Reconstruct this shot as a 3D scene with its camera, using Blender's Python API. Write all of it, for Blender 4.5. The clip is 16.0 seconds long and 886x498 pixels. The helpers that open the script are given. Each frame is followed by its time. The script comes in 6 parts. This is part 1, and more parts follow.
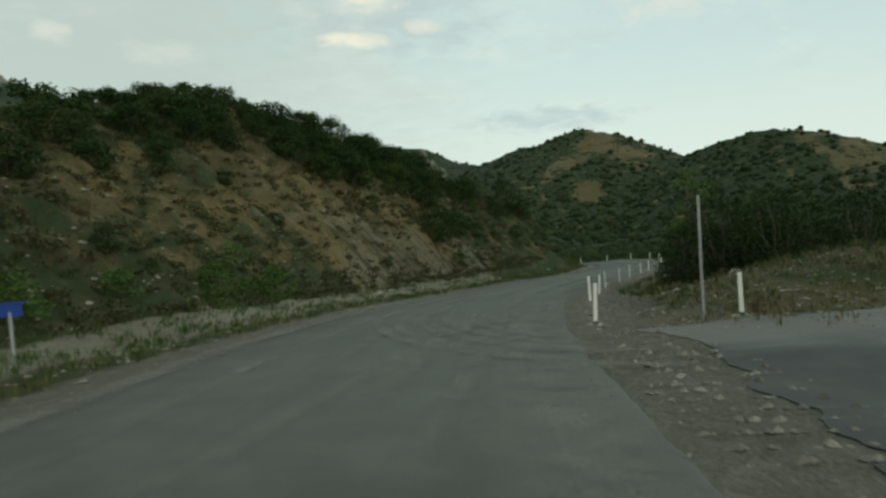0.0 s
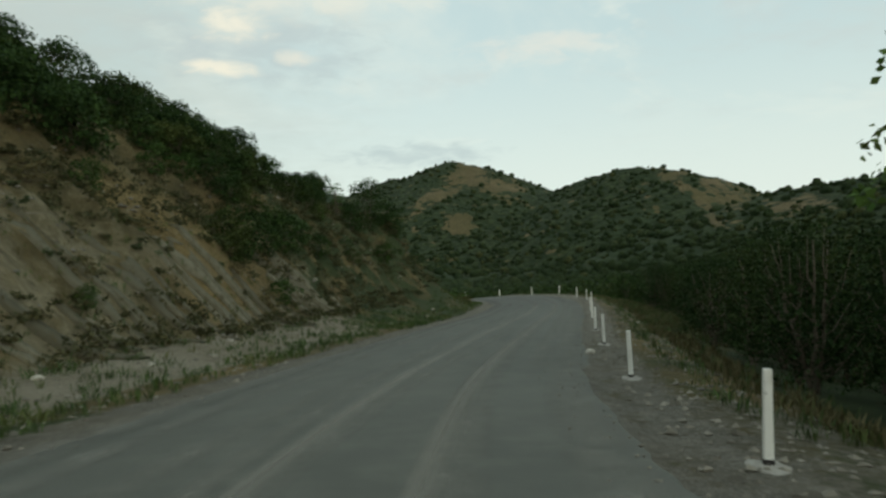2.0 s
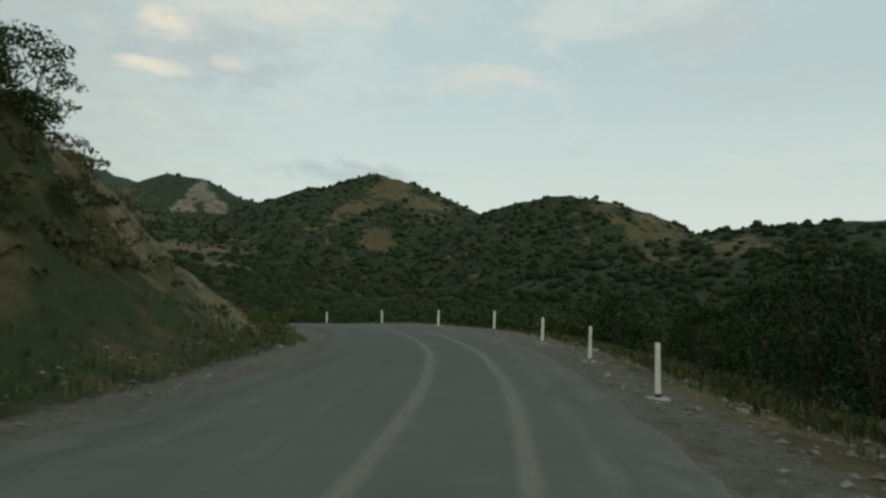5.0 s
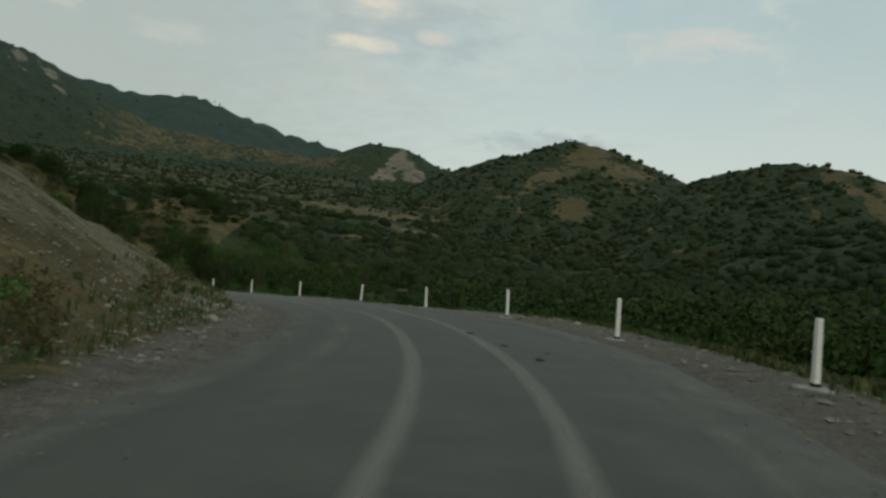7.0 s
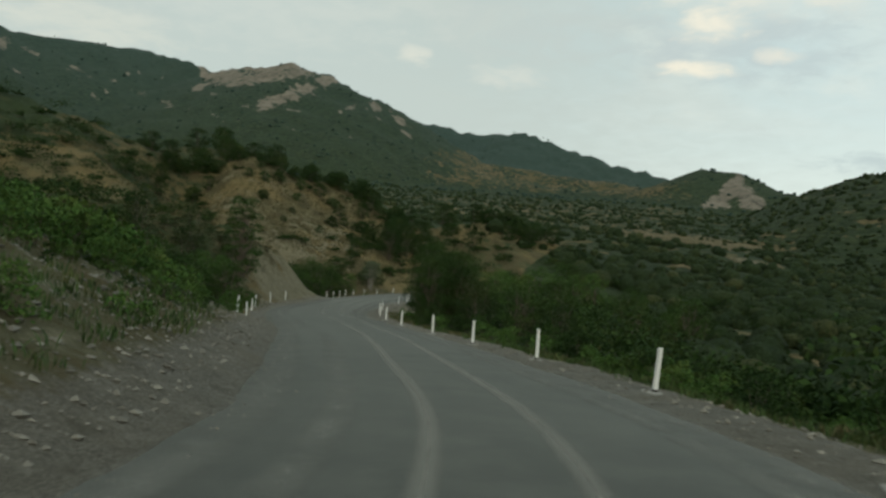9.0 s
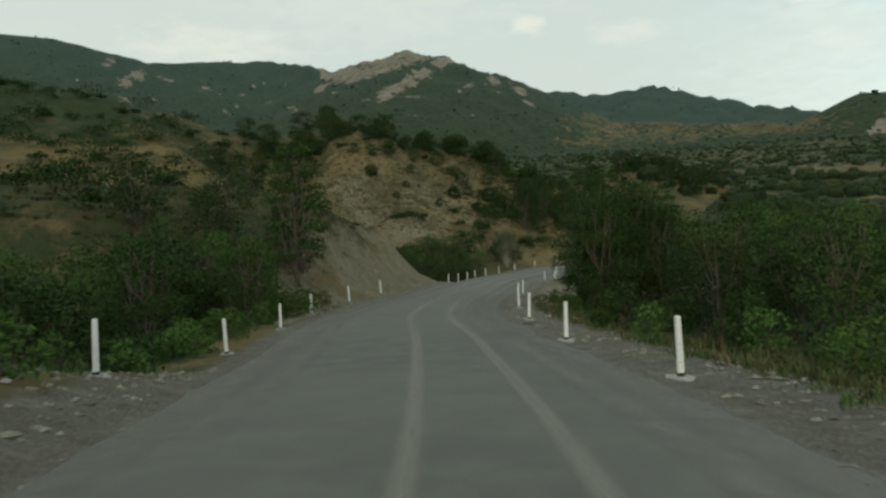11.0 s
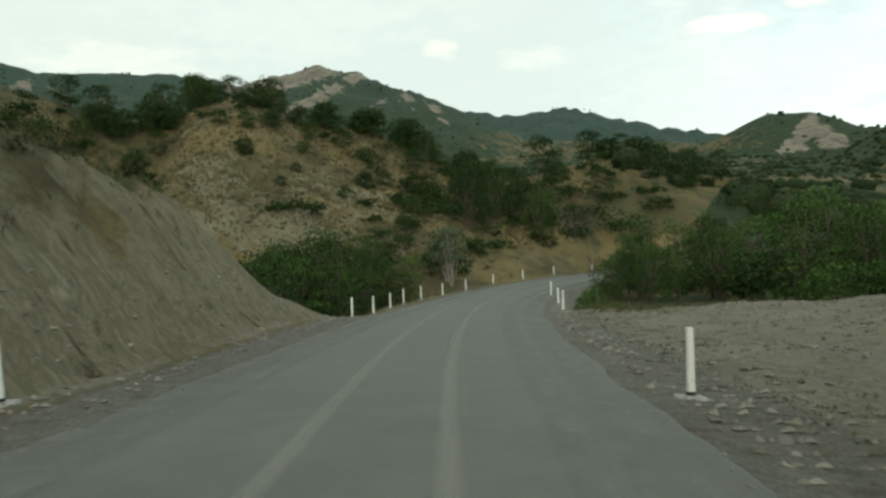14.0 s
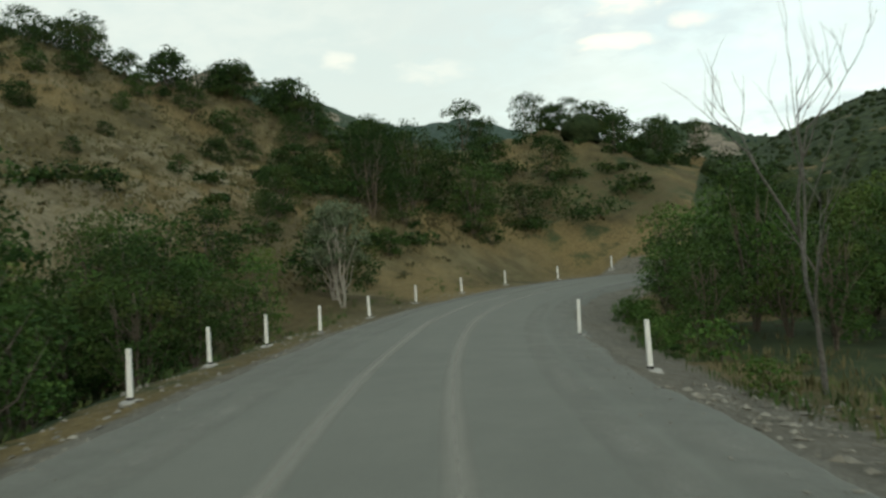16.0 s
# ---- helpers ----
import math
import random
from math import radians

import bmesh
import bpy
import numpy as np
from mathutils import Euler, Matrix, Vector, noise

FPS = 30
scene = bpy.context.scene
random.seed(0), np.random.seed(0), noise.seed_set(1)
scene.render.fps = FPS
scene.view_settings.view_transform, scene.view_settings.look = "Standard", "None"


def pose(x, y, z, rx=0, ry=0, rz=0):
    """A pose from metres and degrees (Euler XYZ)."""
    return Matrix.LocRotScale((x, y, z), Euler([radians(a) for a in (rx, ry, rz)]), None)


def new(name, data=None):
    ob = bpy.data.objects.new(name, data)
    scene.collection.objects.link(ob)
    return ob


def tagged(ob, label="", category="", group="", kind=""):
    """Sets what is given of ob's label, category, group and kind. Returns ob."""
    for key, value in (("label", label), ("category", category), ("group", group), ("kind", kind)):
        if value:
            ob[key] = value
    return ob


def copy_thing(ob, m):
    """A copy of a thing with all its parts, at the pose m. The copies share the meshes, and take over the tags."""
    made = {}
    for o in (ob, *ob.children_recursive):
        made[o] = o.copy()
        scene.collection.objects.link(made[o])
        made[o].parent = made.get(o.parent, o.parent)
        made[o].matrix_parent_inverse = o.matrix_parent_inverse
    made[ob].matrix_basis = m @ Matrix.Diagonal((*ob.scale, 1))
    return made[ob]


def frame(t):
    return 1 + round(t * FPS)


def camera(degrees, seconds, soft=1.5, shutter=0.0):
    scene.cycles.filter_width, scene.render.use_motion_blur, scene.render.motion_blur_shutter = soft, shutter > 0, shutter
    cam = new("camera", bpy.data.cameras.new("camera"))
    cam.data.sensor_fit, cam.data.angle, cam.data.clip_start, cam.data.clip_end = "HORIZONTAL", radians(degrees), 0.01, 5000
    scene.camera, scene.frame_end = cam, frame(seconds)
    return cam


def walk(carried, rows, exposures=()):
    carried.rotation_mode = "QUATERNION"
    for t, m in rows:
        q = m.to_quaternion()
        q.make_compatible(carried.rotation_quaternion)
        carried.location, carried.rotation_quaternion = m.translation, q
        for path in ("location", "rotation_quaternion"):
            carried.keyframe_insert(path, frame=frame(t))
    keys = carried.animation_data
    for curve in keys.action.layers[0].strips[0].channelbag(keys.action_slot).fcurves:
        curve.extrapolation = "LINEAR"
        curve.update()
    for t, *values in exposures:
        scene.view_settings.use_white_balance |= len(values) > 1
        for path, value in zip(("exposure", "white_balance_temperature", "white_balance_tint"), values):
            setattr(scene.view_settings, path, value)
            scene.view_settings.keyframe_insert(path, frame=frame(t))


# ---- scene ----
# Camera path: seconds, x, y, z in metres, yaw (to the left of +y), pitch, roll in degrees.
PATH = [
    (0, 2.267, -3.632, 2.949, 2.53, -0.43, -2.71),
    (0.5, 2.126, 3.099, 2.803, 0.07, 0.89, -1.77),
    (1, 2.338, 10.032, 2.674, -3.74, 1.53, -2.10),
    (1.5, 2.773, 16.736, 2.517, -4.94, 2.41, -1.05),
    (2, 3.624, 23.283, 2.284, -7.33, 1.70, -2.13),
    (2.5, 4.714, 30.088, 2.034, -11.55, 3.65, -1.44),
    (3, 6.251, 37.123, 1.774, -14.19, 3.49, -1.63),
    (3.2, 6.901, 39.840, 1.710, -15.69, 3.03, -2.09),
    (5.3, 15.515, 67.728, 1.100, -12.86, 3.46, 2.46),
    (5.5, 16.325, 70.379, 1.094, -11.92, 3.48, 1.37),
    (6, 18.028, 76.534, 1.029, -9.27, 1.29, 5.00),
    (6.5, 19.444, 82.558, 0.983, -4.68, 2.73, 5.17),
    (7, 20.381, 88.865, 0.903, 1.46, 0.52, 4.24),
    (7.5, 20.719, 94.635, 0.931, 5.28, 0.92, 6.13),
    (8, 20.600, 100.930, 0.760, 12.13, 0.42, 2.17),
    (8.5, 19.686, 106.833, 0.704, 17.04, 0.23, 2.69),
    (9, 17.956, 112.772, 0.464, 25.66, 1.02, 4.77),
    (9.5, 15.601, 118.362, 0.158, 29.88, 0.32, 2.75),
    (10, 12.610, 123.777, -0.151, 32.57, -0.44, -1.75),
    (10.2, 11.314, 125.885, -0.263, 34.84, -0.77, -1.02),
    (12.3, -3.192, 147.182, -1.603, 35.69, -1.73, -3.14),
    (12.5, -4.722, 149.302, -1.763, 35.12, -2.30, -3.58),
    (13, -8.837, 154.929, -2.036, 33.52, -1.00, -4.56),
    (13.5, -12.902, 160.660, -2.332, 31.74, -0.18, -3.63),
    (14, -16.296, 166.068, -2.567, 29.35, 0.42, -2.37),
    (14.5, -20.020, 172.309, -2.838, 27.24, -0.07, -0.97),
    (15, -23.509, 178.612, -3.011, 25.06, -0.53, -2.35),
    (15.5, -26.573, 184.696, -3.176, 25.27, 0.54, -3.78),
    (16, -29.547, 191.217, -3.354, 21.98, 0.95, -3.36),
]


def aim(x, y, z, yaw, pitch, roll):
    return pose(x, y, z, 0, 0, yaw) @ pose(0, 0, 0, 90 + pitch) @ pose(0, 0, 0, 0, 0, roll)


cam = camera(60.01, 16.0, soft=2.6, shutter=0.15)
walk(cam, [(t, aim(*r)) for t, *r in PATH], exposures=[(0.0, -0.16, 6500, -7), (1.5, -0.12, 6520, -5), (3.0, -0.18, 6500, -2), (5.5, -0.38, 6500, -2), (6.5, -0.44, 6520, -1), (7.0, -0.50, 6520, -1), (7.5, -0.45, 6500, -2), (8.0, -0.40, 6520, -2), (8.5, -0.24, 6520, -2), (10.0, -0.06, 6580, -2), (12.5, 0.30, 6650, -3), (13.5, 0.40, 6630, -3), (14.5, 0.42, 6600, -4), (16.0, 0.34, 6600, -2)])

# ---- light: dusk, sun behind thin cloud low over the hills ----
SUN_ELEVATION, SUN_ROTATION = 9.0, 150.0
world = bpy.data.worlds.new("dusk_sky")
scene.world = world
world.use_nodes = True


class Nodes:
    """Short notation for building node trees."""

    def __init__(self, tree):
        self.tree = tree
        tree.nodes.clear()

    def add(self, kind, **given):
        node = self.tree.nodes.new(kind)
        for key, value in given.items():
            if key in node.inputs:
                self.put(node.inputs[key], value)
        return node

    def put(self, socket, value):
        if isinstance(value, bpy.types.NodeSocket):
            self.tree.links.new(value, socket)
        else:
            socket.default_value = value

    def math(self, op, a, b=0.0, c=0.0):
        node = self.tree.nodes.new("ShaderNodeMath")
        node.operation = op
        for socket, value in zip(node.inputs, (a, b, c)):
            self.put(socket, value)
        return node.outputs[0]

    def mix(self, fac, a, b, blend="MIX"):
        node = self.tree.nodes.new("ShaderNodeMix")
        node.data_type = "RGBA"
        node.blend_type = blend
        self.put(node.inputs[0], fac)
        self.put(node.inputs[6], a)
        self.put(node.inputs[7], b)
        return node.outputs[2]

    def noise(self, where, scale, detail=4.0, rough=0.55, distort=0.0):
        node = self.tree.nodes.new("ShaderNodeTexNoise")
        self.put(node.inputs["Vector"], where)
        node.inputs["Scale"].default_value = scale
        node.inputs["Detail"].default_value = detail
        node.inputs["Roughness"].default_value = rough
        node.inputs["Distortion"].default_value = distort
        return node.outputs[0]

    def ramp(self, fac, *stops):
        node = self.tree.nodes.new("ShaderNodeValToRGB")
        els = node.color_ramp.elements
        while len(els) < len(stops):
            els.new(0.5)
        for el, (at, col) in zip(els, stops):
            el.position, el.color = at, (*col, 1) if len(col) == 3 else col
        self.put(node.inputs[0], fac)
        return node.outputs[0]

    def grey(self, fac, lo, hi):
        """0 below lo, 1 above hi."""
        node = self.tree.nodes.new("ShaderNodeMapRange")
        node.interpolation_type = "SMOOTHSTEP"
        self.put(node.inputs[0], fac)
        node.inputs[1].default_value, node.inputs[2].default_value = lo, hi
        return node.outputs[0]


def build_sky():
    n = Nodes(world.node_tree)
    sky = n.tree.nodes.new("ShaderNodeTexSky")
    sky.sky_type, sky.sun_disc = "NISHITA", False
    sky.sun_elevation, sky.sun_rotation = radians(SUN_ELEVATION), radians(SUN_ROTATION)
    sky.air_density, sky.dust_density, sky.ozone_density = 1.0, 2.5, 1.5
    coord = n.tree.nodes.new("ShaderNodeTexCoord").outputs["Generated"]
    sep = n.tree.nodes.new("ShaderNodeSeparateXYZ")
    n.put(sep.inputs[0], coord)
    up = n.math("ADD", n.math("MAXIMUM", sep.outputs[2], 0.0), 0.16)
    flat = n.tree.nodes.new("ShaderNodeCombineXYZ")
    n.put(flat.inputs[0], n.math("DIVIDE", sep.outputs[0], up))
    n.put(flat.inputs[1], n.math("DIVIDE", sep.outputs[1], up))
    sheet = n.grey(n.noise(flat.outputs[0], 0.75, 7, 0.62, 0.4), 0.44, 0.62)
    puff = n.grey(n.noise(flat.outputs[0], 1.9, 7, 0.58, 0.5), 0.53, 0.68)
    shade = n.grey(n.noise(flat.outputs[0], 2.4, 6, 0.6, 0.3), 0.50, 0.72)
    veil = n.mix(0.74, sky.outputs[0], (6.2, 7.1, 7.5, 1))
    low = n.grey(sep.outputs[2], 0.34, 0.02)
    veil = n.mix(n.math("MULTIPLY", low, 0.7), veil, (7.7, 7.65, 7.35, 1))
    high = n.grey(sep.outputs[2], 0.10, 0.27)
    clouds = n.mix(n.math("MULTIPLY", n.math("MULTIPLY", sheet, high), 0.7), veil, (6.6, 6.7, 6.6, 1))
    clouds = n.mix(n.math("MULTIPLY", n.math("MULTIPLY", shade, high), 0.55), clouds, (5.3, 5.5, 5.7, 1))
    clouds = n.mix(n.math("MULTIPLY", n.math("MULTIPLY", puff, high), 0.35), clouds, (8.2, 7.6, 7.0, 1))
    # single clouds: bearing to the left of +y, height angle, half width, half height, cover, colour
    az = n.math("MULTIPLY", n.math("ARCTAN2", n.math("MULTIPLY", sep.outputs[0], -1.0), sep.outputs[1]), 57.3)
    el = n.math("MULTIPLY", n.math("ARCSINE", sep.outputs[2]), 57.3)
    ragged = n.math("MULTIPLY", n.math("SUBTRACT", n.noise(flat.outputs[0], 9.0, 7, 0.60, 0.4), 0.5), 4.6)
    clouds = n.mix(n.math("MULTIPLY", n.grey(n.math("ADD", az, n.math("MULTIPLY", ragged, 4.0)), -8, 26), 0.8), clouds, (4.7, 4.95, 4.9, 1))
    for a, e, w, h, cover, colour in [
        (5.5, 16.6, 8.0, 2.6, 0.7, (4.6, 5.0, 5.4, 1)), (-5.8, 8.7, 5.5, 0.9, 0.6, (4.2, 4.7, 5.1, 1)), (20, 17.5, 8.0, 2.5, 0.45, (5.0, 5.2, 5.3, 1)),
        (2.5, 20.6, 12.0, 2.0, 0.75, (7.4, 6.9, 6.4, 1)), (7.6, 17.9, 2.6, 1.2, 0.9, (8.0, 7.2, 6.4, 1)), (8.2, 14.95, 2.6, 0.6, 1.0, (8.2, 7.3, 6.4, 1)),
        (3.0, 15.9, 1.6, 0.6, 0.7, (7.6, 6.9, 6.3, 1)), (-15.0, 16.0, 5.5, 1.0, 0.6, (7.4, 6.7, 6.3, 1)), (-31, 19, 6.0, 2.0, 0.5, (5.4, 5.3, 5.4, 1)),
        (52, 13.8, 6.0, 1.6, 0.5, (6.6, 6.3, 5.8, 1)), (28.9, 14.9, 1.4, 0.7, 0.6, (7.4, 6.8, 6.2, 1)), (40, 18, 12.0, 4.0, 0.6, (5.6, 5.7, 5.6, 1)), (22, 14.0, 3.0, 0.8, 0.4, (7.0, 6.6, 6.2, 1))]:
        da, de = n.math("DIVIDE", n.math("SUBTRACT", az, a), w), n.math("DIVIDE", n.math("SUBTRACT", el, e), h)
        near = n.math("SUBTRACT", 1.0, n.math("ADD", n.math("MULTIPLY", da, da), n.math("MULTIPLY", de, de)))
        clouds = n.mix(n.math("MULTIPLY", n.grey(n.math("ADD", near, ragged), -0.6, 1.5), cover), clouds, colour)
    out = n.tree.nodes.new("ShaderNodeOutputWorld")
    bg = n.add("ShaderNodeBackground", Color=clouds, Strength=0.13)
    n.put(out.inputs[0], bg.outputs[0])


build_sky()
sun = new("sun", bpy.data.lights.new("sun", "SUN"))
sun.data.energy, sun.data.angle, sun.data.color = 0.6, radians(22), (1.0, 0.88, 0.74)
sun.matrix_world = pose(0, 0, 200, 90 - SUN_ELEVATION, 0, 180 - SUN_ROTATION)


# ---- materials ----
def material(name, build, rough=0.9, spec=0.25):
    """A node material; build(n, where) gives colour, and optionally height and roughness."""
    mat = bpy.data.materials.new(name)
    mat.use_nodes = True
    n = Nodes(mat.node_tree)
    where = n.tree.nodes.new("ShaderNodeNewGeometry").outputs["Position"]
    colour, height, strength, gloss = (*build(n, where), None, None, None)[:4]
    bsdf = n.add("ShaderNodeBsdfPrincipled")
    n.put(bsdf.inputs["Base Color"], colour)
    n.put(bsdf.inputs["Roughness"], rough if gloss is None else gloss)
    bsdf.inputs["Specular IOR Level"].default_value = spec
    if height is not None:
        bump = n.tree.nodes.new("ShaderNodeBump")
        bump.inputs["Strength"].default_value = 1.0
        bump.inputs["Distance"].default_value = strength
        n.put(bump.inputs["Height"], height)
        n.put(bsdf.inputs["Normal"], bump.outputs[0])
    out = n.tree.nodes.new("ShaderNodeOutputMaterial")
    n.put(out.inputs[0], bsdf.outputs[0])
    return mat


def rnd(n):
    """One random number for an object, another for each loose piece of its mesh."""
    return n.tree.nodes.new("ShaderNodeObjectInfo").outputs["Random"], n.tree.nodes.new("ShaderNodeNewGeometry").outputs["Random Per Island"]


def leaf_look(dark, light, dry):
    def build(n, where):
        ob, isle = rnd(n)
        col = n.mix(isle, (*dark, 1), (*light, 1))
        col = n.mix(n.grey(n.noise(where, 0.35, 2), 0.50, 0.75), col, (*dry, 1))
        return (n.mix(n.math("MULTIPLY", ob, 0.45), col, (dark[0] * 0.8, dark[1] * 0.8, dark[2] * 0.7, 1)),)
    return build


LEAF = material("leaves_oak_green", leaf_look((0.013, 0.029, 0.009), (0.044, 0.080, 0.020), (0.066, 0.080, 0.022)), 0.8, 0.10)
# the oak leaves again, darkened in colour for the shade of the thicket
LEAF_SHADED = material("leaves_oak_shaded", leaf_look((0.010, 0.023, 0.007), (0.034, 0.062, 0.016), (0.048, 0.060, 0.018)), 0.8, 0.10)
LEAF_LIGHT = material("leaves_fresh_green", leaf_look((0.030, 0.072, 0.016), (0.108, 0.178, 0.043), (0.12, 0.145, 0.038)), 0.8, 0.10)
LEAF_MID = material("leaves_mid_green", leaf_look((0.018, 0.042, 0.011), (0.066, 0.112, 0.028), (0.085, 0.10, 0.028)), 0.8, 0.10)
LEAF_GREY = material("leaves_silver_green", leaf_look((0.07, 0.095, 0.055), (0.16, 0.19, 0.12), (0.12, 0.14, 0.08)), 0.8, 0.10)
LEAF_DRY = material("leaves_dry_brown", leaf_look((0.075, 0.066, 0.028), (0.150, 0.128, 0.058), (0.11, 0.09, 0.042)), 0.8, 0.2)
def wood_look(n, where):
    _, isle = rnd(n)
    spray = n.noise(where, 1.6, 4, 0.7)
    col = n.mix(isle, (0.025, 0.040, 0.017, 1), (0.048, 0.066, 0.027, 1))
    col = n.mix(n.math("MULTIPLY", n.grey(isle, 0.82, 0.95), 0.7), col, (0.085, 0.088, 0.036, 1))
    # hollows of the bump painted darker, as shade between the leaf sprays
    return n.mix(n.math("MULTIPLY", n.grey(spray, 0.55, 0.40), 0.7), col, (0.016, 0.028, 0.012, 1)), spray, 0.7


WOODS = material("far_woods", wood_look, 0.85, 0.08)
# woods of the far mountains, with bluish haze painted into the base colour
HAZY_WOODS = material("far_hazy_woods", lambda n, w: (n.mix(rnd(n)[1], (0.032, 0.054, 0.044, 1), (0.050, 0.078, 0.060, 1)), n.noise(w, 1.2, 3), 0.8), 0.85, 0.08)
WOOD_LEAF = material("far_leaves", leaf_look((0.021, 0.038, 0.014), (0.050, 0.074, 0.026), (0.064, 0.072, 0.028)), 0.8, 0.1)


def bark_look(n, where):
    g = n.noise(where, 14, 5, 0.7)
    return n.ramp(g, (0.3, (0.05, 0.04, 0.03)), (0.7, (0.16, 0.13, 0.10))), g, 0.02


BARK = material("bark", bark_look)
DEADWOOD = material("bleached_wood", lambda n, w: (n.ramp(n.noise(w, 18, 4), (0.3, (0.075, 0.070, 0.062)), (0.7, (0.17, 0.16, 0.145))),))


def asphalt_look(n, where):
    wide = n.noise(where, 0.16, 4, 0.6)
    mid = n.noise(where, 1.3, 5, 0.6)
    fine = n.noise(where, 60, 3, 0.7)
    col = n.ramp(wide, (0.30, (0.080, 0.084, 0.072)), (0.70, (0.116, 0.119, 0.102)))
    col = n.mix(n.grey(mid, 0.35, 0.75), col, (0.131, 0.133, 0.113, 1))
    place = n.tree.nodes.new("ShaderNodeSeparateXYZ")
    n.put(place.inputs[0], where)
    # paler along the road from about y 128 on
    col = n.mix(n.math("MULTIPLY", n.grey(n.math("ADD", place.outputs[1], n.math("MULTIPLY", wide, 14.0)), 128, 185), 0.38), col, (0.182, 0.180, 0.152, 1))
    # darker between y 66 and 128
    dark_stretch = n.math("MULTIPLY", n.grey(place.outputs[1], 66, 84), n.grey(place.outputs[1], 128, 106))
    col = n.mix(n.math("MULTIPLY", dark_stretch, 0.45), col, (0.055, 0.055, 0.050, 1))
    col = n.mix(n.math("MULTIPLY", n.grey(fine, 0.45, 0.75), 0.45), col, (0.06, 0.06, 0.058, 1))
    return col, fine, 0.006


ASPHALT = material("dusty_asphalt", asphalt_look, 0.8, 0.3)


def new_asphalt_look(n, where):
    fine = n.noise(where, 55, 3, 0.7)
    col = n.mix(n.grey(n.noise(where, 0.6, 5, 0.6), 0.45, 0.8), (0.055, 0.056, 0.054, 1), (0.125, 0.12, 0.108, 1))
    place = n.tree.nodes.new("ShaderNodeSeparateXYZ")
    n.put(place.inputs[0], where)
    col = n.mix(n.math("MULTIPLY", n.grey(n.math("ADD", place.outputs[1], n.math("MULTIPLY", n.noise(where, 0.8, 5, 0.65), 3.0)), 8.5, 11.5), 0.8), col, (0.19, 0.182, 0.162, 1))
    return n.mix(n.math("MULTIPLY", fine, 0.4), col, (0.02, 0.02, 0.02, 1)), fine, 0.006


NEW_ASPHALT = material("dark_asphalt", new_asphalt_look, 0.75, 0.35)


def paint_look(n, where):
    chips = n.grey(n.noise(where, 16, 6, 0.7), 0.60, 0.68)
    stain = n.grey(n.noise(where, 3.0, 4, 0.6), 0.52, 0.80)
    col = n.mix(n.math("MULTIPLY", stain, 0.6), (0.78, 0.77, 0.73, 1), (0.52, 0.49, 0.43, 1))
    return n.mix(n.math("MULTIPLY", chips, 0.7), col, (0.30, 0.28, 0.25, 1)), chips, -0.003


WHITE_PAINT = material("weathered_white_paint", paint_look, 0.7, 0.3)
RUBBER = material("black_band", lambda n, w: (n.mix(n.noise(w, 20), (0.02, 0.02, 0.02, 1), (0.06, 0.055, 0.05, 1)),), 0.8)


def concrete_look(n, where):
    g = n.noise(where, 9, 6, 0.7)
    return n.ramp(g, (0.3, (0.22, 0.21, 0.19)), (0.7, (0.42, 0.40, 0.36))), g, 0.01


CONCRETE = material("rough_concrete", concrete_look)


def stone_look(n, where):
    ob, isle = rnd(n)
    g = n.noise(where, 6, 6, 0.65)
    col = n.mix(isle, (0.12, 0.112, 0.092, 1), (0.34, 0.318, 0.265, 1))
    return n.mix(n.math("MULTIPLY", g, 0.5), col, (0.12, 0.105, 0.085, 1)), g, 0.02


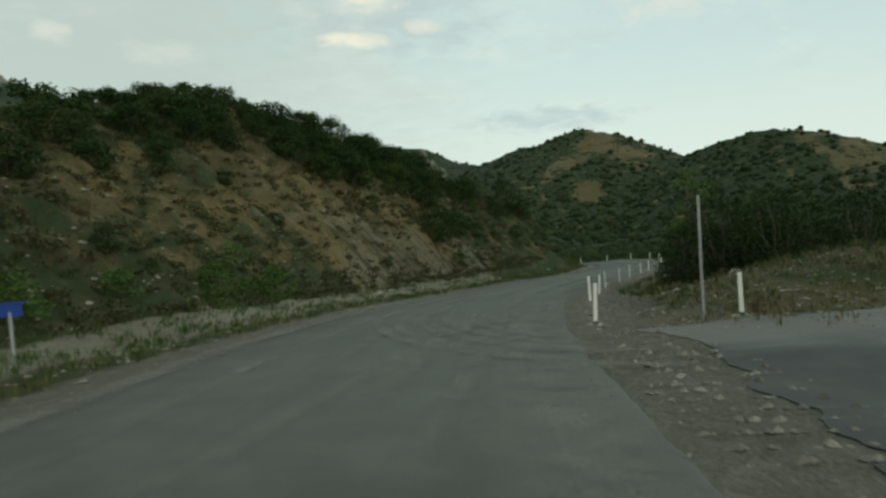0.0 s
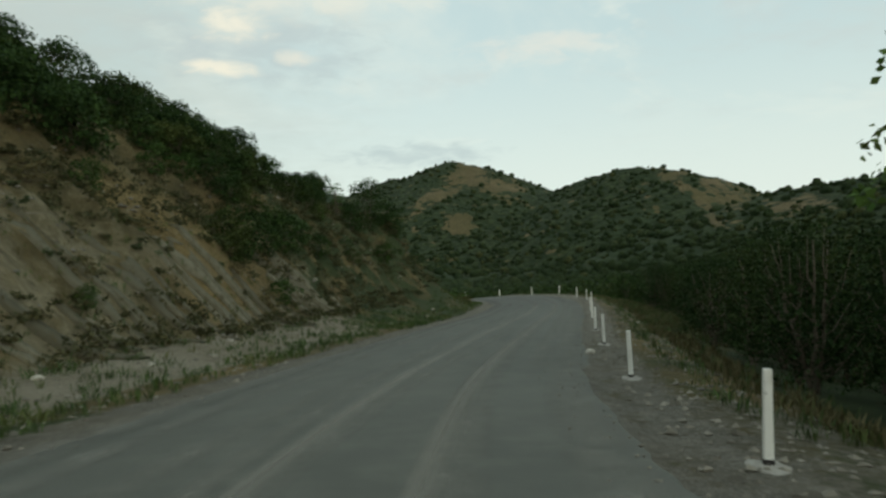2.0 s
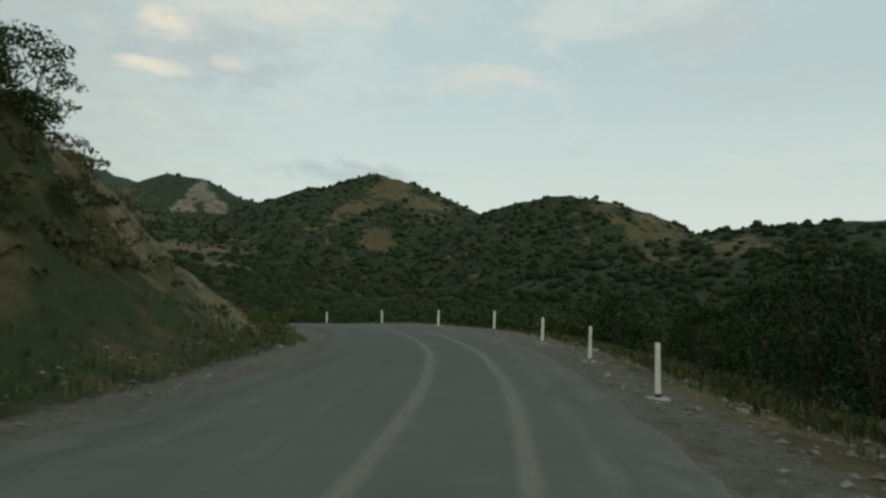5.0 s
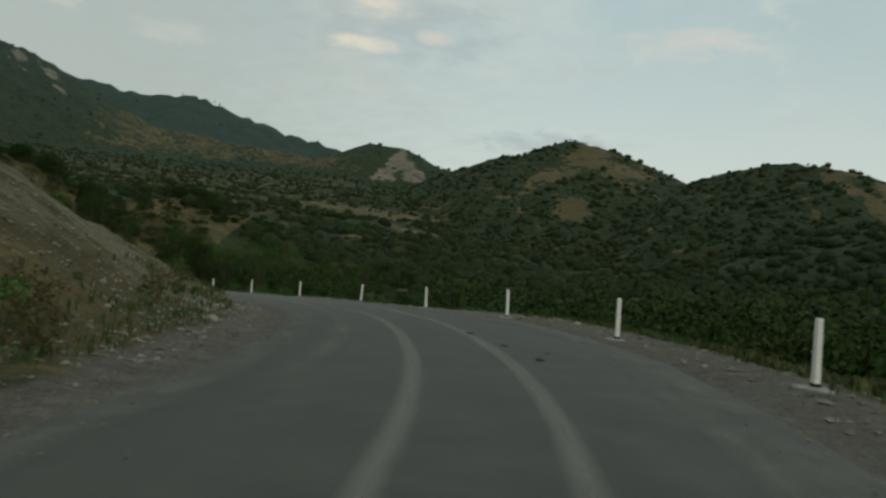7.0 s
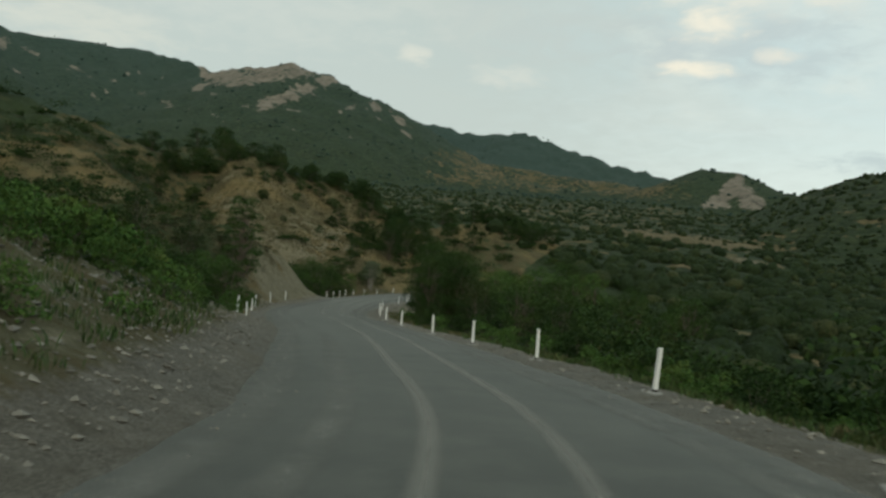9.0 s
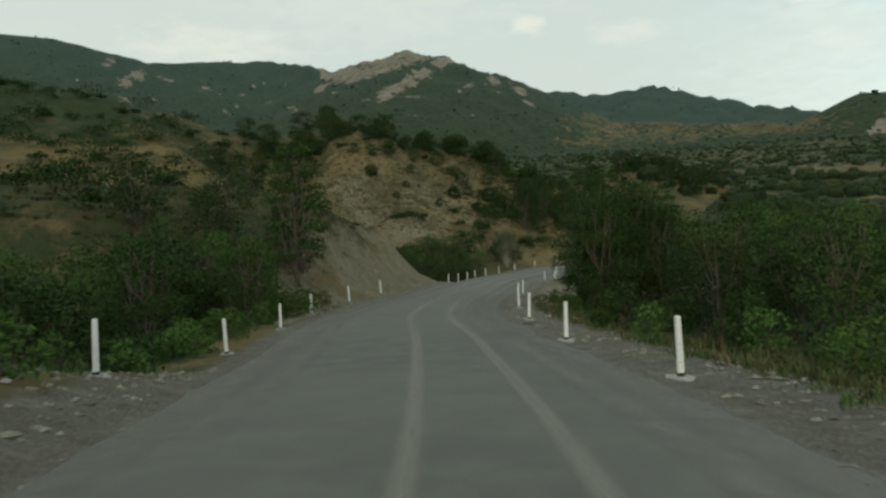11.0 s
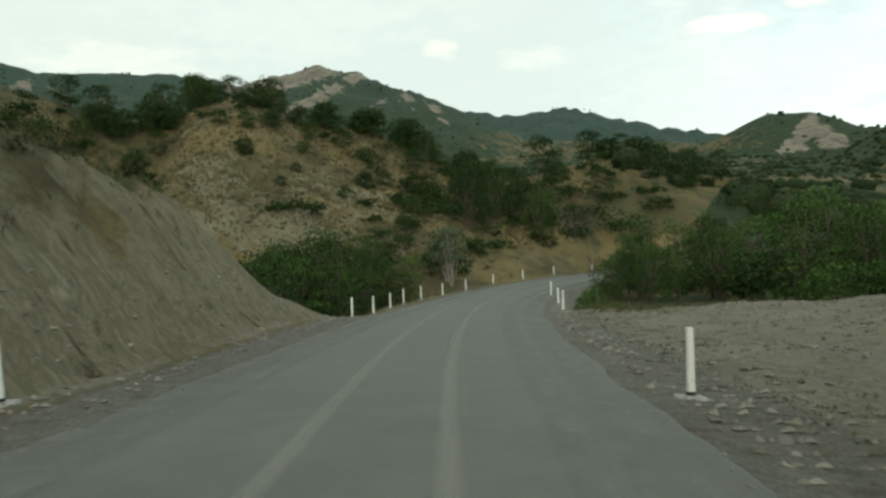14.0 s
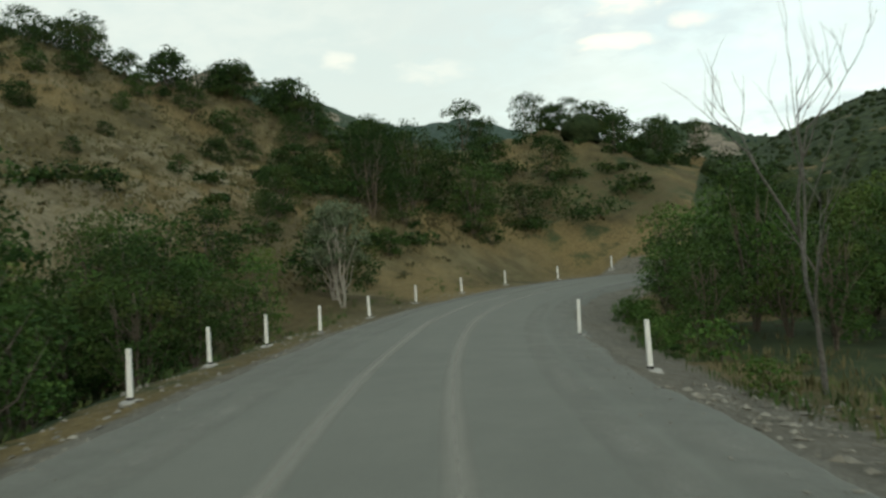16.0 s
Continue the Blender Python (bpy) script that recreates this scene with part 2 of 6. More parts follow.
STONE = material("broken_stone", stone_look)
PALE_STONE = material("pale_limestone", lambda n, w: (n.ramp(n.noise(w, 9, 6, 0.7), (0.3, (0.34, 0.32, 0.27)), (0.7, (0.56, 0.53, 0.46))), n.noise(w, 9, 6, 0.7), 0.02))
STEM = material("pale_stems", lambda n, w: (n.ramp(n.noise(w, 12, 4), (0.3, (0.20, 0.185, 0.155)), (0.7, (0.36, 0.33, 0.28))),))
def ground_look(n, where):
    """Earth, dry grass, rock and scrub floor, told apart by the vertex layers soil and rock."""
    rock = n.tree.nodes.new("ShaderNodeAttribute")
    rock.attribute_name = "rock"
    grav = n.tree.nodes.new("ShaderNodeAttribute")
    grav.attribute_name = "gravel"
    green = n.tree.nodes.new("ShaderNodeAttribute")
    green.attribute_name = "green"
    big, mid, fine = n.noise(where, 0.05, 6, 0.65), n.noise(where, 0.45, 6, 0.65), n.noise(where, 5.0, 6, 0.7)
    pebble = n.noise(where, 24.0, 5, 0.85)
    dry = n.ramp(mid, (0.30, (0.056, 0.050, 0.026)), (0.50, (0.114, 0.098, 0.050)), (0.70, (0.200, 0.170, 0.092)))
    vast = n.noise(where, 0.014, 7, 0.68)
    dry = n.mix(n.math("MULTIPLY", n.grey(n.noise(where, 0.09, 5, 0.6), 0.42, 0.60), 0.7), dry, n.ramp(fine, (0.35, (0.140, 0.104, 0.046)), (0.65, (0.290, 0.215, 0.098))))
    scrub = n.ramp(mid, (0.35, (0.024, 0.038, 0.016)), (0.65, (0.062, 0.078, 0.033)))
    scrub = n.mix(n.grey(vast, 0.40, 0.62), scrub, n.mix(mid, (0.018, 0.032, 0.014, 1), (0.042, 0.062, 0.027, 1)))
    g = n.grey(n.math("ADD", green.outputs["Fac"], n.math("MULTIPLY", n.math("SUBTRACT", mid, 0.5), 1.4)), 0.35, 0.65)
    # far woods: single crowns, the shade in their gaps painted dark, thinning out over dry grass
    wood = n.tree.nodes.new("ShaderNodeAttribute")
    wood.attribute_name = "forest"
    cells = n.tree.nodes.new("ShaderNodeTexVoronoi")
    cells.inputs["Scale"].default_value, cells.inputs["Randomness"].default_value = 0.21, 1.0
    n.put(cells.inputs["Vector"], where)
    tone = n.tree.nodes.new("ShaderNodeSeparateColor")
    n.put(tone.inputs[0], cells.outputs["Color"])
    crown = n.mix(tone.outputs[0], (0.027, 0.041, 0.019, 1), (0.053, 0.068, 0.029, 1))
    crown = n.mix(n.math("MULTIPLY", n.grey(cells.outputs["Distance"], 0.25, 0.80), 0.75), crown, (0.017, 0.029, 0.014, 1))
    crown = n.mix(n.math("MULTIPLY", n.grey(vast, 0.42, 0.62), 0.5), crown, (0.036, 0.054, 0.026, 1))
    # mountain woods turn cooler with distance: haze painted into their colour
    haze_tint = n.tree.nodes.new("ShaderNodeAttribute")
    haze_tint.attribute_name = "haze_tint"
    crown = n.mix(haze_tint.outputs["Fac"], crown, n.mix(tone.outputs[0], (0.034, 0.058, 0.048, 1), (0.052, 0.080, 0.064, 1)))
    open_dry = n.mix(n.grey(vast, 0.40, 0.60), n.ramp(mid, (0.30, (0.080, 0.066, 0.034)), (0.70, (0.205, 0.160, 0.088))), n.ramp(mid, (0.30, (0.060, 0.056, 0.026)), (0.70, (0.130, 0.112, 0.052))))
    stand = n.grey(n.math("ADD", n.math("ADD", green.outputs["Fac"], n.math("MULTIPLY", n.math("SUBTRACT", tone.outputs[1], 0.5), 0.75)), n.math("MULTIPLY", n.math("SUBTRACT", n.noise(where, 0.04, 5, 0.6), 0.5), 1.3)), 0.40, 0.48)
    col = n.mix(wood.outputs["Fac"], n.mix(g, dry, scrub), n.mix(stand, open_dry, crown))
    # strata of the cut: pale marl with thin darker beds, crevice shade painted into the ramp
    at = n.tree.nodes.new("ShaderNodeSeparateXYZ")
    n.put(at.inputs[0], where)
    lean = n.math("ADD", at.outputs[1], n.math("ADD", n.math("MULTIPLY", at.outputs[2], 0.35), n.math("MULTIPLY", at.outputs[0], 0.22)))
    bed_at = n.tree.nodes.new("ShaderNodeCombineXYZ")
    n.put(bed_at.inputs[0], n.math("MULTIPLY", at.outputs[0], 0.30))
    n.put(bed_at.inputs[1], n.math("MULTIPLY", lean, 1.25))
    n.put(bed_at.inputs[2], n.math("MULTIPLY", at.outputs[2], 0.55))
    beds = n.noise(bed_at.outputs[0], 1.1, 7, 0.7, 1.1)
    stone = n.ramp(beds, (0.33, (0.090, 0.080, 0.048)), (0.46, (0.275, 0.245, 0.160)), (0.56, (0.175, 0.154, 0.098)), (0.70, (0.350, 0.315, 0.215)))
    stone = n.mix(n.math("MULTIPLY", n.grey(fine, 0.4, 0.8), 0.5), stone, (0.13, 0.11, 0.08, 1))
    level = n.tree.nodes.new("ShaderNodeSeparateXYZ")
    n.put(level.inputs[0], n.tree.nodes.new("ShaderNodeNewGeometry").outputs["True Normal"])
    soil = n.mix(n.grey(mid, 0.35, 0.65), n.ramp(pebble, (0.34, (0.150, 0.132, 0.098)), (0.66, (0.400, 0.362, 0.280))), n.ramp(fine, (0.35, (0.140, 0.122, 0.085)), (0.65, (0.290, 0.258, 0.190))))
    stone = n.mix(n.grey(level.outputs[2], 0.90, 0.98), stone, soil)
    r = n.grey(n.math("ADD", rock.outputs["Fac"], n.math("MULTIPLY", n.math("SUBTRACT", mid, 0.5), 1.1)), 0.38, 0.62)
    col = n.mix(r, col, stone)
    face = n.tree.nodes.new("ShaderNodeAttribute")
    face.attribute_name = "cliff"
    crag = n.noise(where, 0.045, 9, 0.78, 1.2)
    col = n.mix(n.grey(n.math("ADD", face.outputs["Fac"], n.math("MULTIPLY", n.math("SUBTRACT", crag, 0.5), 2.2)), 0.42, 0.58), col, n.ramp(crag, (0.36, (0.060, 0.060, 0.044)), (0.44, (0.15, 0.132, 0.104)), (0.52, (0.20, 0.172, 0.135)), (0.66, (0.27, 0.235, 0.185))))
    gravel = n.ramp(pebble, (0.32, (0.060, 0.057, 0.049)), (0.50, (0.165, 0.156, 0.131)), (0.66, (0.36, 0.34, 0.29)))
    gravel = n.mix(n.math("MULTIPLY", n.grey(mid, 0.4, 0.7), 0.5), gravel, (0.165, 0.140, 0.100, 1))
    patch = n.noise(where, 2.1, 6, 0.75)
    gravel = n.mix(n.math("MULTIPLY", n.grey(patch, 0.52, 0.66), 0.55), gravel, (0.085, 0.078, 0.058, 1))
    gravel = n.mix(n.math("MULTIPLY", n.grey(patch, 0.48, 0.36), 0.5), gravel, (0.29, 0.272, 0.228, 1))
    q = n.grey(n.math("ADD", grav.outputs["Fac"], n.math("MULTIPLY", n.math("SUBTRACT", fine, 0.5), 0.9)), 0.35, 0.65)
    col = n.mix(q, col, gravel)
    col = n.mix(n.math("MULTIPLY", n.grey(big, 0.4, 0.7), n.math("SUBTRACT", 0.25, n.math("MULTIPLY", g, 0.2))), col, (0.10, 0.075, 0.045, 1))
    height = n.math("ADD", n.math("MULTIPLY", fine, 0.7), n.math("MULTIPLY", beds, n.math("MULTIPLY", r, n.math("SUBTRACT", 1.3, n.math("MULTIPLY", n.grey(level.outputs[2], 0.90, 0.98), 1.1)))))
    height = n.math("SUBTRACT", height, n.math("MULTIPLY", n.math("MULTIPLY", cells.outputs["Distance"], wood.outputs["Fac"]), n.math("MULTIPLY", stand, 5.0)))
    height = n.math("ADD", height, n.math("MULTIPLY", pebble, n.math("ADD", 0.05, n.math("MULTIPLY", q, 0.06))))
    return col, height, 0.26


GROUND = material("dry_hillside_ground", ground_look, 0.95, 0.15)

# ---- the road's line: x, y, z of its middle ----
ROAD_A = [(1.7, -64, 2.75), (1.3, -42, 2.27), (0.8, -20, 1.8), (0.35, 2.4, 1.32), (0.77, 13.5, 1.1), (2.0, 24.6, 0.75), (4.1, 35.5, 0.35), (7.2, 46.2, 0.08), (10.5, 56.7, -0.15), (13.9, 67.1, -0.38), (17.0, 77.6, -0.48), (19.5, 88.2, -0.59)]
ROAD_B = [(20.4, 99.1, -0.62), (19.05, 110.0, -0.92), (15.2, 120.4, -1.44), (9.1, 129.6, -1.99), (2.6, 138.4, -2.56), (-4.3, 147.0, -3.13), (-11.3, 155.5, -3.62), (-17.2, 165.0, -4.05), (-22.3, 174.8, -4.42), (-27.2, 184.7, -4.68), (-31.7, 194.8, -4.95), (-35.6, 205.3, -5.2)]
ROAD_C = [(-38.6, 216, -5.3), (-40.2, 227, -5.3), (-39.6, 237.5, -5.2), (-36.3, 247.5, -5.1), (-29.5, 256, -5.0), (-20, 262, -4.9)]
HALF = 3.3


def smooth_line(points, step):
    """A Catmull-Rom line through the points, evenly sampled."""
    p = np.array(points, float)
    p = np.vstack([2 * p[0] - p[1], p, 2 * p[-1] - p[-2]])
    out = []
    for i in range(1, len(p) - 2):
        for u in np.linspace(0, 1, 24, endpoint=False):
            a, b, c, d = p[i - 1 : i + 3]
            out.append(0.5 * (2 * b + (c - a) * u + (2 * a - 5 * b + 4 * c - d) * u**2 + (3 * b - a - 3 * c + d) * u**3))
    out = np.array(out + [p[-2]])
    s = np.r_[0, np.cumsum(np.linalg.norm(np.diff(out[:, :2], axis=0), axis=1))]
    even = np.arange(0, s[-1], step)
    return np.stack([np.interp(even, s, out[:, k]) for k in range(3)], 1), even


LINE, LINE_S = smooth_line(ROAD_A + ROAD_B + ROAD_C, 0.5)
LINE_S = LINE_S - 60.4   # 0 where the drive begins
TANGENT = np.gradient(LINE[:, :2], axis=0)
TANGENT /= np.linalg.norm(TANGENT, axis=1)[:, None]
NORMAL = np.stack([-TANGENT[:, 1], TANGENT[:, 0]], 1)


def station(x, y):
    """Distance along the road, offset to its left, and the road's height there, for arrays of places."""
    x, y = np.atleast_1d(x).astype(float), np.atleast_1d(y).astype(float)
    s, d, z = np.empty(len(x)), np.empty(len(x)), np.empty(len(x))
    for a in range(0, len(x), 4000):
        px, py = x[a : a + 4000, None], y[a : a + 4000, None]
        i = ((px - LINE[None, ::2, 0]) ** 2 + (py - LINE[None, ::2, 1]) ** 2).argmin(1) * 2
        off = np.stack([px[:, 0], py[:, 0]], 1) - LINE[i, :2]
        s[a : a + 4000] = LINE_S[i] + (off * TANGENT[i]).sum(1).clip(-1, 1)
        d[a : a + 4000] = np.where(np.abs((off * NORMAL[i]).sum(1)) < 0.97 * np.hypot(*off.T), np.hypot(*off.T) * np.sign((off * NORMAL[i]).sum(1)), (off * NORMAL[i]).sum(1))
        z[a : a + 4000] = LINE[i, 2]
    return s, d, z


def on_road(s, d=0.0):
    """The place at distance s along the road, d to the left."""
    i = int(np.clip(np.searchsorted(LINE_S, s), 0, len(LINE) - 1))
    return LINE[i, 0] + NORMAL[i, 0] * d, LINE[i, 1] + NORMAL[i, 1] * d, LINE[i, 2]


# ---- shape of the land: heights over the road at offsets from its middle, stretch by stretch ----
LEFT_D = [3.4, 5.4, 6, 9, 12, 16, 22, 30, 45]
LEFT_1 = [(-70, 0, 0, 0.3, 2, 5, 8, 9, 9), (0, -0.1, -0.1, 0.0, 1.5, 4.1, 6.5, 7.2, 7.4), (25, -0.1, -0.1, 0.2, 2.5, 5.0, 7.7, 8.9, 8.6), (50, -0.1, -0.1, 0.3, 3.6, 7.4, 12.6, 15.0, 13.6),
          (75, -0.1, 0, 0.8, 4.5, 8.2, 11.6, 12.4, 10.5), (90, -0.1, 0.4, 2.6, 6.0, 8, 8.8, 8, 5), (97, -0.1, 0.15, 2.1, 5.6, 7.8, 8.6, 8, 5), (103, -0.1, 0.15, 1.7, 4.1, 6.0, 6.2, 5, 3), (115, -0.1, 0.2, 2.1, 4.2, 5.0, 4.5, 3, 2)]
LEFT_2 = [(130, -0.1, 1.0, 2.3, 2.5, 0.8, -1, -1, 1), (153, -0.1, 0.8, 1.9, 2.1, 1.3, -0.5, 0, 3), (161, -0.2, -0.3, -2, -2.5, -2.5, -2, 0, 4), (176, -0.15, -0.2, -1.0, -0.8, 0.3, 2, 4, 8), (184, 0, 0.0, 0.2, 1.8, 3.4, 4.8, 6, 7.5, 9),
          (197, 0, 0.1, 1.1, 4.0, 5.5, 6.6, 7.6, 8.5, 9.5), (207, 0, 0.25, 1.3, 3.7, 4.6, 5, 4.8, 4.6, 5.5), (212, 0, 0.1, 0.6, 1.6, 1.9, 1.6, 1, 1, 3), (218, -0.2, -0.5, -2, -3, -4, -4, -3, 2), (238, -0.2, -0.4, -1.6, -2.2, -2, -0.5, 2.5, 7), (248, -0.2, -0.2, 0.4, 1.8, 3.6, 6, 8.5, 12), (262, -0.2, 0.1, 2.0, 3.6, 5.4, 7.6, 10, 12.5)]
RIGHT_D = [3.4, 5, 8, 12, 18, 28, 45]
RIGHT = [(-70, 0, 0, 0, 0, 0, 0, -1), (12, -0.1, -0.1, -0.1, -0.1, -0.1, 0, 0), (17, -0.1, -0.1, 0.1, 0.15, 0.1, 0, 0), (25, -0.1, -0.1, 0.6, 1.5, 1.3, 0, -2), (36, -0.15, -0.2, -0.8, -1.6, -3, -5, -7), (75, -0.1, -0.1, -0.7, -2, -4, -6, -8),
         (100, -0.05, 0.0, -0.5, -1.6, -3, -5, -8), (130, -0.05, 0.0, -0.8, -2, -3, -5, -7), (168, -0.1, -0.1, -0.6, -1, -2, -3, -4), (188, -0.1, -0.2, -0.3, -0.2, 0.2, -0.5, -2), (211, -0.1, -0.25, -0.3, 0, 0.3, -1, -2), (228, -0.2, -0.5, -0.7, -0.8, -1, -1, -1), (270, -0.2, -0.3, -0.5, -0.8, -1, -1, 0)]


for table in (LEFT_1, LEFT_2):
    table[:] = [r if len(r) == 10 else (r[0], r[1], r[1] * 0.23 + r[2] * 0.77, *r[2:]) for r in table]


def bank(s):
    """Cross fall of the road: the outside of the bend stands higher."""
    return 0.035 * np.interp(s, [60, 90, 116, 133, 215, 235], [0, 1, 1, 0, 0, -0.6])


def profile(table, at, s, d):
    t = np.array(table, float)
    rows, cols = t[:, 0], np.array(at, float)
    i = np.clip(np.searchsorted(rows, s) - 1, 0, len(rows) - 2)
    u = np.clip((s - rows[i]) / (rows[i + 1] - rows[i]), 0, 1)
    u = u * u * (3 - 2 * u)
    j = np.clip(np.searchsorted(cols, d) - 1, 0, len(cols) - 2)
    v = np.clip((d - cols[j]) / (cols[j + 1] - cols[j]), 0, 1)
    h = t[:, 1:]
    return (h[i, j] * (1 - v) + h[i, j + 1] * v) * (1 - u) + (h[i + 1, j] * (1 - v) + h[i + 1, j + 1] * v) * u


def crest(eye, rows):
    """Points of a ridge from bearing to the left of +y, height angle, and distance as seen from a lookout."""
    return [(eye[0] - r * math.sin(radians(a)), eye[1] + r * math.cos(radians(a)), eye[2] + r * math.tan(radians(e))) for a, e, r in rows]


BEND, STRAIGHT = (20.4, 88.9, 0.9), (12.6, 123.8, -0.1)
# ridge line, steepness of its flanks, size of its gullies
HILLS = [
    (crest(BEND, [(1.0, 6.3, 760), (-2.1, 7.6, 730), (-4.1, 7.95, 700), (-7.4, 9.2, 660), (-10.1, 8.7, 640), (-11.6, 7.35, 630), (-13.0, 6.7, 625), (-14.4, 6.4, 620), (-17.5, 6.5, 600), (-19.3, 7.6, 580), (-22, 8.2, 560), (-25.3, 8.0, 540), (-28.5, 6.9, 530), (-32.5, 5.2, 500)]), 0.46, 11.0),
    (crest(BEND, [(-31, 3.8, 420), (-34.2, 5.7, 400), (-42, 6.3, 380), (-55, 6.5, 360), (-80, 6, 360)]), 0.30, 6.0),
    (crest(STRAIGHT, [(20, 6.2, 1130), (14, 6.3, 1130), (10.1, 7.0, 1120), (7.2, 8.3, 1110), (4.9, 8.1, 1100), (2.6, 7.0, 1090), (-2, 6.1, 1000)]), 0.46, 12.0),
    (crest(STRAIGHT, [(29.1, 8.9, 1350), (24.9, 8.1, 1300), (20, 7.5, 1260), (15.3, 7.1, 1230), (10.5, 6.8, 1200)]), 0.35, 10.0),
    (crest(STRAIGHT, [(75, 13.5, 1700), (62, 13.8, 1700), (56.2, 12.6, 1700), (48, 12.9, 1750), (43.2, 12.4, 1620), (37.8, 13.6, 1500), (35.0, 13.0, 1480), (34.2, 12.1, 1472), (32.2, 11.7, 1440), (31.3, 11.6, 1435), (30.7, 10.7, 1430), (28.2, 9.6, 1400), (25, 8.4, 1370)]), 0.52, 24.0),
    (crest(STRAIGHT, [(45, 11.0, 2500), (29.9, 10.75, 2350), (25, 9.9, 2300), (22.8, 9.9, 2260), (20.4, 10.2, 2200), (18.5, 9.7, 2150), (16, 8.9, 2100), (10.1, 7.5, 2000), (2, 5.0, 1950)]), 0.42, 24.0),
    ([(-190, 150, 42), (-140, 188, 30), (-120, 212, 24.5), (-107, 231, 19), (-97, 238, 18.5), (-89, 244, 19.5), (-82, 256, 16.5), (-76, 264, 14.5), (-64, 263, 12.8), (-51, 272, 10.8), (-34, 282, 6), (-10, 292, -3), (40, 300, -12)], 0.55, 2.5),
    ([(-160, 225, 20), (-121, 262, 24.5), (-104, 255, 22), (-92, 246, 19)], 0.6, 2.5),
    # spurs that run down from the crests towards the valley
    (crest(BEND, [(-8.2, 9.1, 655), (-5.6, 6.6, 590), (-2.5, 4.6, 530), (1, 2.6, 470)]), 0.62, 7.0),
    (crest(BEND, [(-9.9, 8.8, 640), (-9.0, 6.0, 560), (-8.0, 3.2, 490), (-7.0, 1.2, 440)]), 0.66, 7.0),
    (crest(BEND, [(-20.5, 7.8, 570), (-19.0, 4.6, 500), (-17, 1.8, 440)]), 0.6, 7.0),
    (crest(BEND, [(-24.6, 8.0, 545), (-27.6, 4.9, 480), (-31.7, 1.8, 410)]), 0.62, 6.0),
    (crest(BEND, [(-13.6, 6.6, 625), (-13, 3.8, 540), (-12, 1.5, 470)]), 0.6, 7.0),
    (crest(STRAIGHT, [(6.0, 8.3, 1105), (8.0, 6.2, 1010), (10.5, 4.6, 900)]), 0.6, 9.0),
    (crest(STRAIGHT, [(48, 12.8, 1740), (47, 10.0, 1500), (44, 7.4, 1300)]), 0.6, 18.0),
    (crest(STRAIGHT, [(37.6, 13.5, 1500), (39.5, 10.4, 1390), (40.5, 7.6, 1250)]), 0.75, 14.0),
    (crest(STRAIGHT, [(34.4, 12.3, 1472), (33, 9.6, 1350), (30.5, 7.4, 1200)]), 0.7, 14.0),
    (crest(STRAIGHT, [(57, 12.6, 1700), (56, 10.2, 1500), (53, 8.0, 1300)]), 0.6, 18.0),
]


TABLE = np.random.default_rng(42).permutation(512)


def lattice(x, y, layer):
    """Smooth gradient noise over a square lattice, about -0.7 to 0.7."""
    i, j = np.floor(x).astype(int), np.floor(y).astype(int)
    u, v = x - i, y - j
    fu, fv = u * u * u * (u * (u * 6 - 15) + 10), v * v * v * (v * (v * 6 - 15) + 10)

    def corner(a, b):
        turn = TABLE[(TABLE[(i + a + 37 * layer) % 512] + j + b) % 512] * (2 * math.pi / 512)
        return np.cos(turn) * (u - a) + np.sin(turn) * (v - b)

    low, high = corner(0, 0) * (1 - fu) + corner(1, 0) * fu, corner(0, 1) * (1 - fu) + corner(1, 1) * fu
    return low * (1 - fv) + high * fv


def fractal(x, y, size, octaves=4, ridged=False):
    out = np.zeros(len(x))
    amp, freq = 0.5, 1.0 / size
    for o in range(octaves):
        out += amp * lattice(x * freq + 3.7 * o, y * freq + 1.9 * o, o)
        amp, freq = amp * 0.5, freq * 2.03
    return 1 - 2 * np.abs(out) if ridged else out


def tent(x, y, line, k):
    best = np.full(len(x), -1e9)
    p = np.array(line)
    for a, b in zip(p[:-1], p[1:]):
        ab = b[:2] - a[:2]
        u = (((x - a[0]) * ab[0] + (y - a[1]) * ab[1]) / (ab @ ab)).clip(0, 1)
        dist = np.hypot(x - a[0] - u * ab[0], y - a[1] - u * ab[1])
        best = np.maximum(best, a[2] + u * (b[2] - a[2]) - k * dist * (1 - 0.12 * np.exp(-dist / 60)))
    return best


def bearing(x, y, z, eye):
    return np.degrees(np.arctan2(eye[0] - x, y - eye[1])), np.degrees(np.arctan2(z - eye[2], np.hypot(x - eye[0], y - eye[1])))


def box(v, lo, hi, soft):
    """1 between lo and hi, falling softly to 0 on both sides."""
    return ((v - lo) / soft + 0.5).clip(0, 1) * ((hi - v) / soft + 0.5).clip(0, 1)


